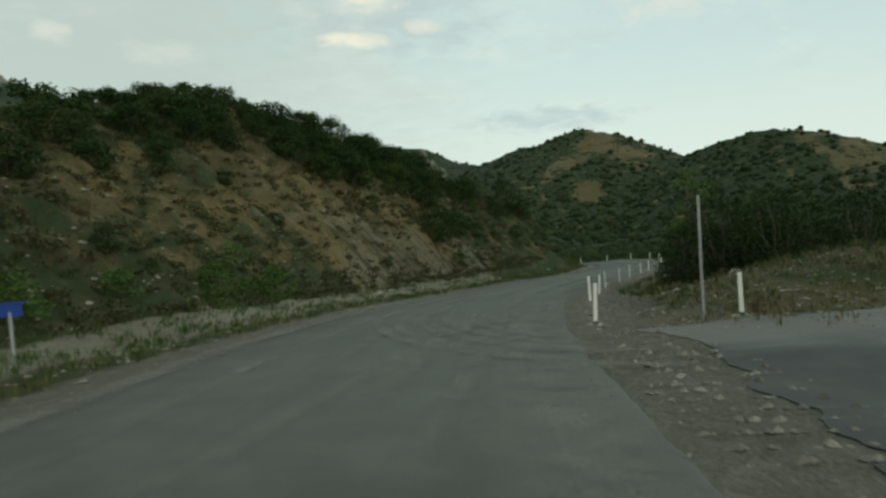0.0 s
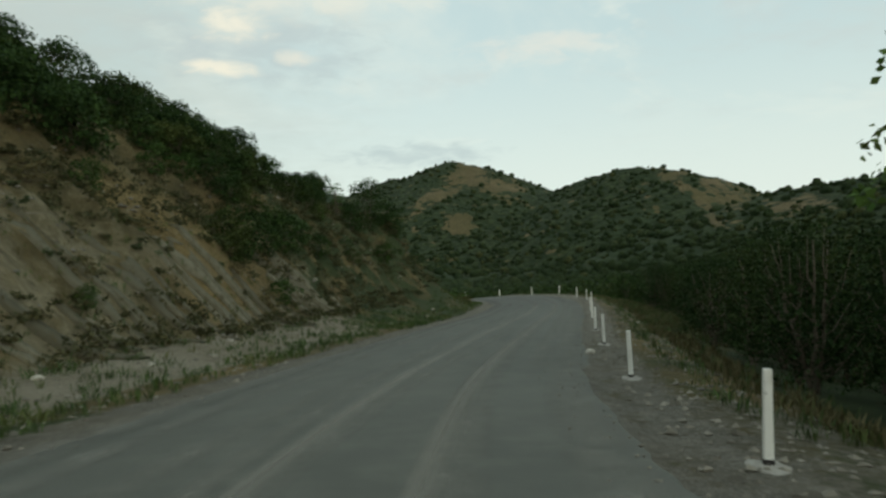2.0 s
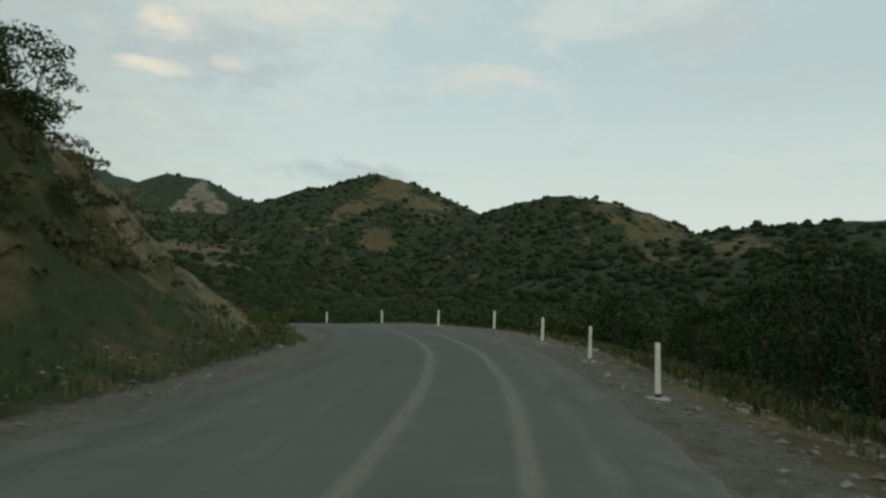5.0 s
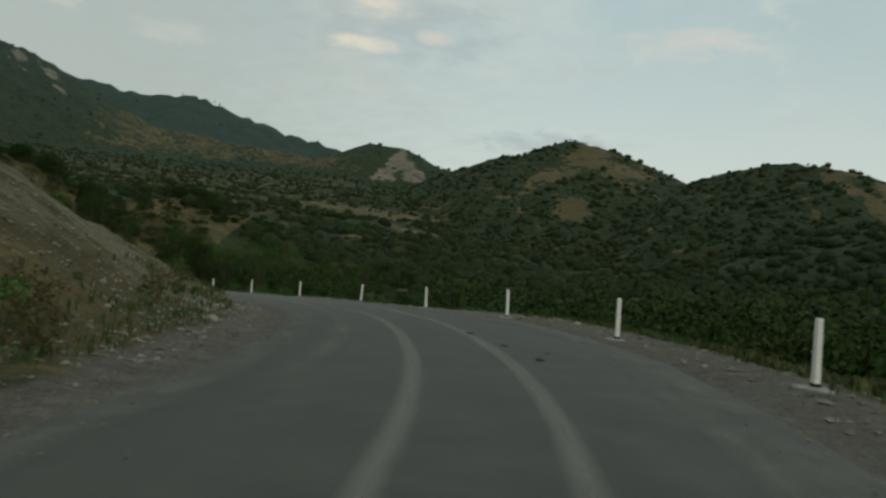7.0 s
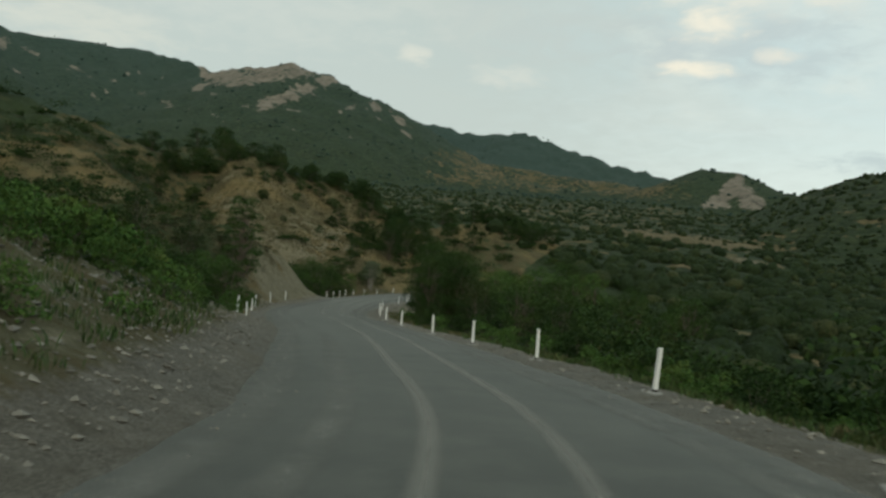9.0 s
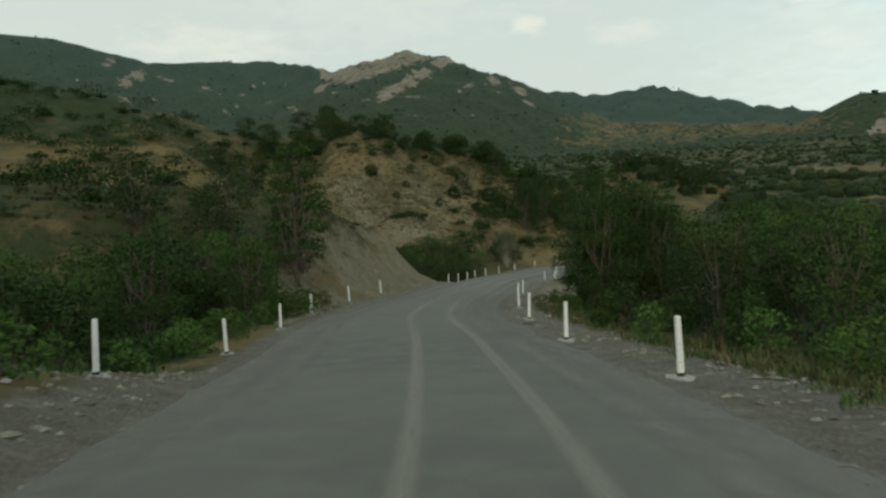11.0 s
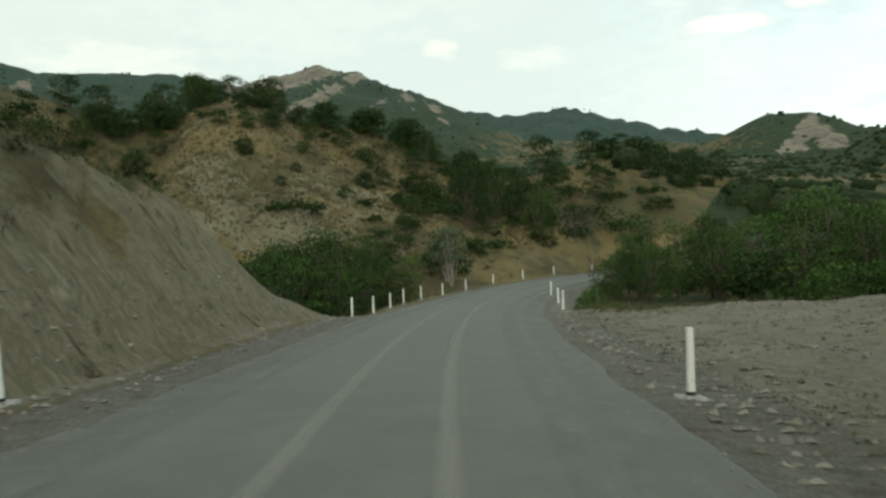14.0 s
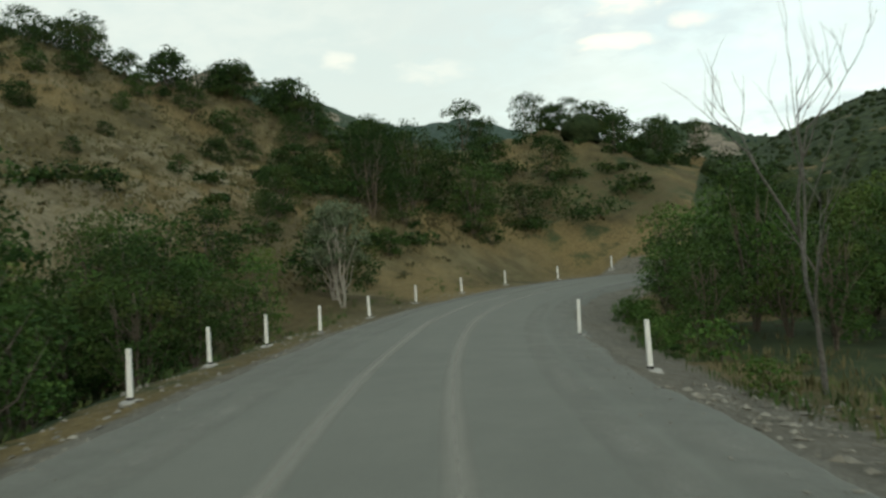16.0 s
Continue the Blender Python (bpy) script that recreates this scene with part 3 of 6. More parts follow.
def land(x, y, detail=True):
    """Height of the ground, and the layers rock, gravel and green."""
    x, y = np.atleast_1d(x).astype(float), np.atleast_1d(y).astype(float)
    s, d, zr = station(x, y)
    far = np.hypot(x - 15, y - 110)
    side = (((np.degrees(np.arctan2(BEND[0] - x, y - BEND[1])) + 8) / 16).clip(0, 1))
    base = side * np.interp(far, [60, 150, 220, 300, 380, 500, 800, 1000, 1300, 2500], [-8, -5.5, -2, 8, 19, 32, 70, 96, 128, 150]) + (1 - side) * np.interp(far, [60, 150, 300, 450, 600, 900, 2500], [-8, -7, -4, 4, 14, 34, 110])
    wide = fractal(x, y, 60, 4) if detail else 0
    base = base + 5 * wide * (far / 200).clip(0.1, 1.5)
    n1 = fractal(x, y, 130, 5, True) if detail else 0
    near_hill = np.full(len(x), -99.0)
    for line, k, gully in HILLS:
        t = tent(x, y, line, k)
        drop = (np.array(line)[:, 2].max() - t)
        t = t - gully * (0.9 - n1) * (drop / (3 * gully)).clip(0, 1)
        near_hill = np.maximum(near_hill, t)
    hill = near_hill
    soft = 6.0
    m = np.maximum(base, hill) + 0.25 * soft * (1 - (np.abs(base - hill) / soft).clip(0, 1)) ** 2
    left = np.where(s < 122.5, profile(LEFT_1, LEFT_D, s, d), profile(LEFT_2, LEFT_D, s, d))
    mixs = ((s - 115) / 15).clip(0, 1)
    left = np.where((s > 115) & (s < 130), (1 - mixs) * profile(LEFT_1, LEFT_D, s, d) + mixs * profile(LEFT_2, LEFT_D, s, d), left)
    right = profile(RIGHT, RIGHT_D, s, -d)
    rel = np.where(d > 0, left, right)
    rel = np.where(np.abs(d) < HALF + 0.1, -0.08, rel) - bank(s) * d.clip(-5, 5)
    close = zr + rel
    w = ((np.abs(d) - np.where(d > 0, 26, 18)) / 22).clip(0, 1)
    w = w * w * (3 - 2 * w)
    w = np.maximum(w, ((s - 270) / 10).clip(0, 1))
    z = close * (1 - w) + m * w
    if detail:
        knoll = tent(x, y, HILLS[6][0], HILLS[6][1])
        ax, ay = -102.0, 238.0
        bx, by = 22.0, -30.0
        u = (((x - ax) * bx + (y - ay) * by) / (bx * bx + by * by)).clip(0, 1)
        z = z - w * 6.5 * np.exp(-((np.hypot(x - ax - u * bx, y - ay - u * by) / 6.5) ** 2)) * (0.35 + 0.65 * np.sin(np.pi * u.clip(0.1, 0.9)))
        z = z + w * (knoll > -8) * (x < -30) * (3.4 * (fractal(x, y, 26, 4, True) - 0.72) + 0.7 * fractal(x * 0.6, y * 1.5, 6, 3))
    off_road = ((np.abs(d) - 3.7) / 3).clip(0, 1)
    slope_l = np.where(d > 0, ((left - 0.8) / 3).clip(0, 1), 0.0)
    if detail:
        rough = fractal(x, y, 5, 5)
        rills = fractal(s * 1.0 + 40, d * 0.25 + 3, 2.6, 3, True)
        z = z + (rough * (0.45 + 0.55 * slope_l) * off_road + (rills - 0.6) * 1.7 * slope_l * (1 - w)) * np.where(far < 320, 1, 0)
        ribs = fractal((s + 0.8 * d) * 1.0 + 11, d * 0.18, 1.9, 2, True)
        z = z + (ribs - 0.7) * 3.4 * box(d, 6.2, 13, 2) * (box(s, 178, 214, 5) + 0.8 * box(s, 38, 92, 6)) * slope_l.clip(0, 0.8)
        z = z + 0.5 * fractal(x, y, 3.2, 3) * (d < -5.5) * (d > -19) * box(s, 190, 221, 4)
        z = z + fractal(x, y, 1.3, 3) * (0.10 + 0.22 * slope_l) * off_road * np.where(np.abs(d) < 30, 1, 0)
    low = (left < np.where(s > 150, 6.2, np.where((s > 84) & (s < 126), 9.0, 5.0))) & (d > 3.7)
    cut = low * np.where(s > 150, (d - 3.7) / 1.0, (d - 4.8) / 1.6).clip(0, 1) * (0.62 * box(s, 40, 64, 10) + 0.27 * box(s, 64, 86, 8) + 0.72 * box(s, 88, 124, 6) + 0.34 * box(s, 14, 40, 8) + 1.0 * box(s, 172, 215, 5) * box(d, 4, 10.0, 3))
    cut = cut * (0.75 + 1.1 * (fractal(x, y, 9, 3) if detail else 0))
    rock = cut * (1 - w) + 0.55 * box(d, 5.4, 8.4, 0.8) * box(s, -20, 62, 6) + 0.08 * ((s > 180) & (s < 216) & (d > 0) & ~low) * (1 - w)
    rock = rock + 0.40 * ((s > 116) & (s < 159) & (d > 4) & (d < 11))
    az1, el1 = bearing(x, y, z, BEND)
    az2, el2 = bearing(x, y, z, STRAIGHT)
    wob = fractal(x, y, 90, 4) * 2.0
    crumb = fractal(x, y, 34, 5)

    def spot(az, el, a, e, wa, we, lean=0.0):
        """An oval patch round a bearing and height angle; above 0 inside, 1 at its heart."""
        return 1 - ((az - a) / wa) ** 2 - ((el - e - lean * (az - a)) / we) ** 2

    v = el2 + 0.5 * (az2 - 35.7) - 12.5
    slab = np.maximum(box(v, -0.5, 0.42, 0.3) * box(az2, 34.0, 40.3, 0.6), box(v, 0.62 + 0.22 * (az2 - 36).clip(0, 9), 9, 0.3) * box(az2 + 0.3 * wob, 35.2, 44.4, 0.7) * box(el2 + 0.25 * wob, 11.1, 16, 0.4))
    scars = [(57.2, 11.4, 1.3, 0.7, -0.5), (58.6, 12.6, 0.9, 0.5, -0.4), (55.1, 11.5, 0.9, 0.35, 0.2), (52.6, 10.8, 1.1, 0.35, 0), (50.0, 10.6, 0.6, 0.22, 0), (48.2, 9.9, 0.7, 0.3, 0), (46.4, 9.5, 0.7, 0.32, -0.4), (43.0, 9.0, 0.6, 0.3, 0.2), (44.4, 10.9, 0.7, 0.4, -0.4), (31.6, 11.2, 0.7, 0.5, 0.2), (29.5, 10.2, 1.2, 0.4, 0.5), (33.4, 10.9, 1.4, 0.25, -0.45)]
    cliff = (far > 900) * np.maximum(slab, sum(spot(az2 + 0.25 * wob, el2 + 0.15 * wob, a, e, wa, we, ln).clip(0, 1) for a, e, wa, we, ln in scars))
    cliff = cliff * (0.75 + 1.6 * crumb).clip(0.35, 1.2)
    cliff = np.maximum(cliff, (far > 900) * (far < 1900) * box(el2, 8.6, 11.6, 0.5) * box(az2, 26, 62, 2) * ((crumb - 0.16) * 6).clip(0, 0.8))
    cliff = np.maximum(cliff, (far > 800) * (far < 1500) * (0.5 + (0.25 + 0.95 * (7.9 - el2) - np.abs(az2 - 4.8 + 0.3 * wob)) / 0.6).clip(0, 1) * box(el2 + wob * 0.15, 5.5, 8.2, 0.4) * (0.72 + 1.8 * crumb).clip(0, 1))
    # bare tan flanks of the two rounded hills, and the dry speckled ridge before the mountains
    near_hills = (far > 300) * (far < 900)
    bare = near_hills * np.maximum.reduce([
        spot(az1 + 0.5 * wob, el1 + 0.3 * wob, -9.0, 8.2, 1.7, 1.2), 0.9 * spot(az1 + 0.5 * wob, el1 + 0.3 * wob, -6.0, 6.6, 4.2, 1.0, -0.55), spot(az1 + 0.4 * wob, el1 + 0.3 * wob, -8.1, 4.0, 1.6, 1.2), 0.7 * spot(az1 + wob, el1 + 0.3 * wob, -11.5, 6.9, 2.2, 1.3, 0.4),
        spot(az1 + 0.5 * wob, el1 + 0.3 * wob, -28.0, 4.9, 4.6, 0.7, 0.86), spot(az1 + 0.5 * wob, el1 + 0.3 * wob, -25.3, 7.4, 1.5, 0.9), 0.8 * spot(az1 + wob, el1 + 0.3 * wob, -29.5, 5.6, 3.4, 1.4, 0.3), 0.5 * spot(az1 + wob, el1 + 0.3 * wob, -36, 4.4, 4, 1.3), 0 * az1]).clip(0, 1)
    bare = (bare * (1.25 + 3.0 * crumb)).clip(0, 1)
    bare = np.maximum(bare, (far > 700) * (far < 1450) * box(az2 + wob, 8.5, 27, 3) * box(el2 + 0.25 * wob, 6.0, 8.6, 0.5) * (0.85 + 1.6 * crumb).clip(0, 1))
    fields = (far > 150) * (far < 900) * np.maximum.reduce([spot(az1 + 0.6 * wob, el1 + 0.2 * wob, 8, 2.9, 9, 0.5, 0.05), spot(az1 + 0.6 * wob, el1 + 0.2 * wob, 3.6, 1.55, 2.6, 0.35, 0.14), 0.8 * spot(az1 + wob, el1 + 0.2 * wob, 9.5, 4.9, 2.0, 0.5), 0.8 * spot(az1 + wob, el1 + 0.2 * wob, 17, 1.9, 4.0, 0.5), 0.42 * spot(az2 + wob, el2 + 0.4 * wob, 18, 4.6, 16, 1.5), 0 * az1]).clip(0, 1)
    knoll_face = box(x + 0.35 * (y - 230), -92, -50, 6) * box(y - 0.25 * (x + 70), 205, 245, 6) * (d > 14)
    rock = rock + 0.52 * knoll_face * (0.8 + 1.4 * fractal(x, y, 12, 3)) + 0.2 * bare + 0.55 * (far > 150) * (far < 500) * spot(az1 + 0.6 * wob, el1 + 0.2 * wob, 3.6, 1.55, 2.6, 0.3, 0.14).clip(0, 1)
    gravel = np.where(d > 0, np.exp(-(((d - 3.8) / np.where((s > 104) & (s < 157), 1.2, 0.8)) ** 2)), np.exp(-(((d + 4.2) / np.where((s > 30) & (s < 90), 0.85, 1.3)) ** 2))) * np.where((d < 0) & (s > 24) & (s < 100), 0.72, 0.95)
    yard = (d < -3) * (d > -18) * box(s, 190, 219, 4)
    rock = rock + 1.0 * yard
    heap = ((d < -3) & (d > -7) & (s > -70) & (s < 40)) * 0.5
    gravel = np.maximum(gravel, heap)
    gravel = np.where(np.abs(d) < 3.6, 1, gravel) * (s < 273)
    heath = (tent(x, y, HILLS[6][0], HILLS[6][1]) > -6) & (x < -34) & (x + 0.72 * (y - 238) > -150)
    heath = heath * np.where(x + 0.72 * (y - 238) > -99, 1.0, 0.35 + (1.2 * fractal(x, y, 24, 3) if detail else 0)).clip(0, 1)
    green = 0.42 + 0.30 * (d < -7) * (far < 250) * ~((s < 40) | ((s > 188) & (s < 219))) + 0.44 * (far > 150) * (1 - heath) + 0.2 * (far > 800) - 0.75 * bare - 0.34 * heath * (far > 60) - 0.22 * ((s > 40) & (s < 64) & (d > 4) & (d < 24)) + 0.16 * ((s > 64) & (s < 98) & (d > 4) & (d < 26)) + 0.08 * ((s < 40) & (d > 4) & (d < 26))
    meadow = fractal(x * 0.5, y * 1.4, 70, 3)
    green = green - 0.45 * box(meadow, 0.13, 0.5, 0.12) * (far > 120) * (far < 480) * (az1 > 0) - 0.75 * fields
    green = green + 0.08 * ((d > 0) & (s < 62) & (d > 8) & (d < 12.5)) + 0.5 * ((d > 6) & (d < 30) & (s > 140) & (s < 178)) + 0.16 * ((d > 9) & (d < 30) & (s > 178) & (s < 216)) + 0.35 * ((d > 6) & (d < 22) & (s > 218))
    forest = ((far - 150) / 60).clip(0, 1) * (1 - heath * (far < 260))
    # share of painted haze, growing with distance
    haze_tint = ((far - 950) / 900).clip(0, 1)
    return z, rock.clip(0, 1), gravel.clip(0, 1), green, cliff, forest, haze_tint


def spread(lo, hi, fine, before, beyond):
    """Evenly fine between lo and hi, then growing steps out to the reach on either side; (reach, widest step)."""
    def out(start, sign, reach, cap):
        steps, step, a = [], fine, start
        while abs(a - start) < reach:
            step = min(step * 1.075, cap)
            a += sign * step
            steps.append(a)
        return steps
    mid = list(np.arange(lo, hi, fine))
    return np.array(out(mid[0], -1, *before)[::-1] + mid + out(mid[-1], 1, *beyond))


GX, GY = spread(-112, 34, 0.56, (40, 5), (45, 5)), spread(-5, 285, 0.58, (60, 7), (50, 5))
HUB = (5.0, 125.0)


def build_ground():
    """One sheet: a fine even net along the road, and rings of growing size out to the mountains."""
    X, Y = np.meshgrid(GX, GY)
    ny, nx = X.shape
    i = np.arange(nx * ny).reshape(ny, nx)
    quads = [np.stack([i[:-1, :-1], i[:-1, 1:], i[1:, 1:], i[1:, :-1]], -1).reshape(-1, 4)]
    turn = np.radians(np.r_[np.arange(-75, 100, 0.25), np.arange(100, 285.1, 5)])
    reach = 60 * 1.015 ** np.arange(255)
    T, D = np.meshgrid(turn, reach)
    PX, PY = HUB[0] - D * np.sin(T), HUB[1] + D * np.cos(T)
    inside = (PX > GX[0] + 2) & (PX < GX[-1] - 2) & (PY > GY[0] + 2) & (PY < GY[-1] - 2)
    j = np.arange(PX.size).reshape(PX.shape) + nx * ny
    ring = np.stack([j[:-1, :-1], j[1:, :-1], j[1:, 1:], j[:-1, 1:]], -1).reshape(-1, 4)
    deep = (inside[:-1, :-1] & inside[1:, :-1] & inside[1:, 1:] & inside[:-1, 1:]).ravel()
    quads = np.concatenate(quads + [ring[~deep]])
    allx, ally = np.r_[X.ravel(), PX.ravel()], np.r_[Y.ravel(), PY.ravel()]
    z, rock, gravel, green, cliff, forest, haze_tint = land(allx, ally)
    z[nx * ny :] -= 0.5 * inside.ravel()
    verts = np.stack([allx, ally, z], 1)
    me = bpy.data.meshes.new("ground")
    me.vertices.add(len(verts))
    me.vertices.foreach_set("co", verts.astype(np.float32).ravel())
    me.loops.add(quads.size)
    me.loops.foreach_set("vertex_index", quads.ravel().astype(np.int32))
    me.polygons.add(len(quads))
    me.polygons.foreach_set("loop_start", np.arange(0, quads.size, 4, dtype=np.int32))
    me.polygons.foreach_set("use_smooth", np.ones(len(quads), dtype=bool))
    me.update(calc_edges=True)
    for name, values in (("rock", rock), ("gravel", gravel), ("green", green), ("cliff", cliff), ("forest", forest), ("haze_tint", haze_tint)):
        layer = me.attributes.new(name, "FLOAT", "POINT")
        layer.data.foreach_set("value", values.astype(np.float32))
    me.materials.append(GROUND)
    ob = new("ground", me)
    tagged(ob, "dry grassy hillsides, rock cuts and wooded hills round the road", "ground", kind="structure")
    return ob, z[: nx * ny].reshape(ny, nx)


ground, HEIGHTS = build_ground()


def height(x, y):
    """Ground height by the built mesh."""
    i = int(np.clip(np.searchsorted(GX, x) - 1, 0, len(GX) - 2))
    j = int(np.clip(np.searchsorted(GY, y) - 1, 0, len(GY) - 2))
    u, v = (x - GX[i]) / (GX[i + 1] - GX[i]), (y - GY[j]) / (GY[j + 1] - GY[j])
    return float((HEIGHTS[j, i] * (1 - u) + HEIGHTS[j, i + 1] * u) * (1 - v) + (HEIGHTS[j + 1, i] * (1 - u) + HEIGHTS[j + 1, i + 1] * u) * v)


def raw_mesh(name, verts, faces, mat, smooth=False):
    me = bpy.data.meshes.new(name)
    me.from_pydata([tuple(map(float, v)) for v in verts], [], faces)
    if smooth:
        me.polygons.foreach_set("use_smooth", np.ones(len(me.polygons), dtype=bool))
    me.materials.append(mat)
    return me


def part(name, me, parent, label=""):
    ob = new(name, me)
    ob.parent = parent
    return tagged(ob, label)


def ribbon(name, offsets, lift, s0, s1, mat, wobble=0.0):
    """A strip along the road through the given offsets, with a crowned top and sides that go into the ground."""
    keep = [i for i in range(len(LINE)) if s0 <= LINE_S[i] <= s1]
    verts, faces = [], []
    k = len(offsets)
    for i in keep:
        for j, (d, dz) in enumerate(zip(offsets, lift)):
            e = d + (wobble * noise.noise((LINE_S[i] * 0.35, j * 3.1, 0.0)) + wobble * 0.5 * noise.noise((LINE_S[i] * 1.7, j * 5.1, 2.0)) if j in (0, 1, k - 2, k - 1) else 0)
            e = e - (0.45 * float(np.interp(LINE_S[i], [28, 48], [1, 0])) if j < 2 else 0)
            verts.append((LINE[i, 0] + NORMAL[i, 0] * e, LINE[i, 1] + NORMAL[i, 1] * e, LINE[i, 2] + dz - bank(LINE_S[i]) * e))
    for a in range(len(keep) - 1):
        for j in range(k - 1):
            v = a * k + j
            faces.append((v, v + 1, v + k + 1, v + k))
    return raw_mesh(name, verts, faces, mat, True)


road = new("road", ribbon("road", [HALF + 0.35, HALF, 1.8, 0, -1.8, -HALF, -HALF - 0.35], [-0.25, -0.02, 0.03, 0.05, 0.03, -0.02, -0.25], -58, 274, ASPHALT, 0.17))
tagged(road, "dusty grey two-lane asphalt road winding through hills", "road", kind="structure")
# ---- delineator posts ----
def box_verts(w, d, h, taper=1.0):
    return [(-w / 2, -d / 2, 0), (w / 2, -d / 2, 0), (w / 2, d / 2, 0), (-w / 2, d / 2, 0), (-w / 2 * taper, -d / 2 * taper, h), (w / 2 * taper, -d / 2 * taper, h), (w / 2 * taper, d / 2 * taper, h), (-w / 2 * taper, d / 2 * taper, h)]


BOX = [(3, 2, 1, 0), (4, 5, 6, 7), (0, 1, 5, 4), (1, 2, 6, 5), (2, 3, 7, 6), (3, 0, 4, 7)]


def bevelled_box(name, w, d, h, mat, taper=1.0, z=0.0, bevel=0.012):
    bm = bmesh.new()
    vs = [bm.verts.new((x, y, zz + z)) for x, y, zz in box_verts(w, d, h, taper)]
    for f in BOX:
        bm.faces.new([vs[i] for i in f])
    bmesh.ops.bevel(bm, geom=bm.edges[:], offset=bevel, segments=2, affect="EDGES", profile=0.6)
    me = bpy.data.meshes.new(name)
    bm.to_mesh(me)
    bm.free()
    me.materials.append(mat)
    return me


def footing_mesh():
    """A flat, uneven pat of poured concrete round the post."""
    rng = random.Random(9)
    verts = [(0, 0, 0.05)]
    for r, z in ((0.13, 0.045), (0.23, 0.03), (0.31, -0.14)):
        for k in range(12):
            a = 2 * math.pi * k / 12
            q = r * (1 + (0.22 * math.sin(2 * a + 1) + rng.uniform(-0.14, 0.14)) * (r > 0.2))
            verts.append((q * math.cos(a) * 1.15, q * math.sin(a), z + rng.uniform(-0.012, 0.012)))
    faces = [(0, 1 + k, 1 + (k + 1) % 12) for k in range(12)]
    for ring in (0, 12):
        faces += [(1 + ring + k, 13 + ring + k, 13 + ring + (k + 1) % 12, 1 + ring + (k + 1) % 12) for k in range(12)]
    return raw_mesh("footing", verts, faces, CONCRETE)


def build_post():
    post = tagged(new("delineator_post"), "white-painted square roadside post on a concrete footing", "road post", "roadside posts")
    part("shaft", bevelled_box("shaft", 0.092, 0.092, 0.90, WHITE_PAINT, 0.86, 0.04), post)
    part("band", bevelled_box("band", 0.098, 0.098, 0.05, RUBBER, 0.99, 0.05, 0.004), post, "dark rubber band at the foot")
    part("footing", footing_mesh(), post, "cracked concrete footing")
    return post


POSTS_RIGHT = [(4.8, 13.4), (6.0, 22.4), (7.5, 30.1), (9.0, 37.5), (11.2, 45.4), (13.1, 51.9), (15.5, 59.6), (17.7, 66.5), (20.7, 75.4), (22.6, 82.4), (24.1, 89.9), (25.05, 98.9), (23.9, 105.8), (22.0, 114.2), (19.0, 121.6), (15.3, 128.6), (10.9, 134.4), (6.5, 139.9), (2.2, 145.2), (-2.3, 150.4), (-7.1, 157.1), (-11.4, 163.8), (-15.35, 170.5), (-18.47, 176.4), (-27.8, 196.6), (-31.4, 205.5), (-33.7, 210.3)]
POSTS_LEFT = [(-5.6, 140.6), (-10.0, 146.6), (-14.5, 152.5), (-19.1, 158.5), (-22.9, 165.1), (-26.6, 172.1), (-36.0, 192.9), (-38.0, 197.4), (-39.7, 201.5), (-41.8, 206.2), (-42.9, 210.1), (-43.2, 213.6), (-44.3, 219.3), (-45.6, 226.9), (-45.5, 233.3), (-44.6, 239), (-42.5, 244.8), (-39.6, 250.2)]
POST_JUNCTION = [(7.75, 12.7)]
first = None
for n, (x, y) in enumerate(POSTS_RIGHT + POSTS_LEFT + POST_JUNCTION):
    rng = random.Random(n)
    s, d, zr = station(x, y)
    i = int(np.searchsorted(LINE_S, s[0]))
    turn = math.degrees(math.atan2(TANGENT[min(i, len(TANGENT) - 1), 1], TANGENT[min(i, len(TANGENT) - 1), 0]))
    m = pose(x, y, height(x, y) - 0.02, rng.uniform(-2.5, 2.5), rng.uniform(-2.5, 2.5), turn + rng.uniform(-9, 9))
    if first is None:
        first = build_post()
        first.matrix_basis = m
    else:
        copy_thing(first, m)
# ---- plants ----
def tube(points, radii, sides=6):
    """A tapered tube through the points: verts and faces."""
    verts, faces = [], []
    p = [Vector(q) for q in points]
    for i, q in enumerate(p):
        way = (p[min(i + 1, len(p) - 1)] - p[max(i - 1, 0)]).normalized()
        a = way.orthogonal().normalized()
        b = way.cross(a)
        for k in range(sides):
            t = 2 * math.pi * k / sides
            verts.append(q + (a * math.cos(t) + b * math.sin(t)) * radii[i])
    for i in range(len(p) - 1):
        for k in range(sides):
            faces.append((i * sides + k, i * sides + (k + 1) % sides, (i + 1) * sides + (k + 1) % sides, (i + 1) * sides + k))
    faces.append(tuple(range((len(p) - 1) * sides, len(p) * sides)))
    return verts, faces


def join(pieces):
    verts, faces = [], []
    for v, f in pieces:
        faces += [tuple(i + len(verts) for i in g) for g in f]
        verts += v
    return verts, faces


def quads_mesh(name, corners, mat):
    """A mesh of loose four-cornered leaves from an array n x 4 x 3."""
    n = len(corners)
    me = bpy.data.meshes.new(name)
    me.vertices.add(n * 4)
    me.vertices.foreach_set("co", corners.astype(np.float32).ravel())
    me.loops.add(n * 4)
    me.loops.foreach_set("vertex_index", np.arange(n * 4, dtype=np.int32))
    me.polygons.add(n)
    me.polygons.foreach_set("loop_start", np.arange(0, n * 4, 4, dtype=np.int32))
    me.update(calc_edges=True)
    me.materials.append(mat)
    return me


def unit(v):
    return v / np.maximum(np.linalg.norm(v, axis=1, keepdims=True), 1e-9)


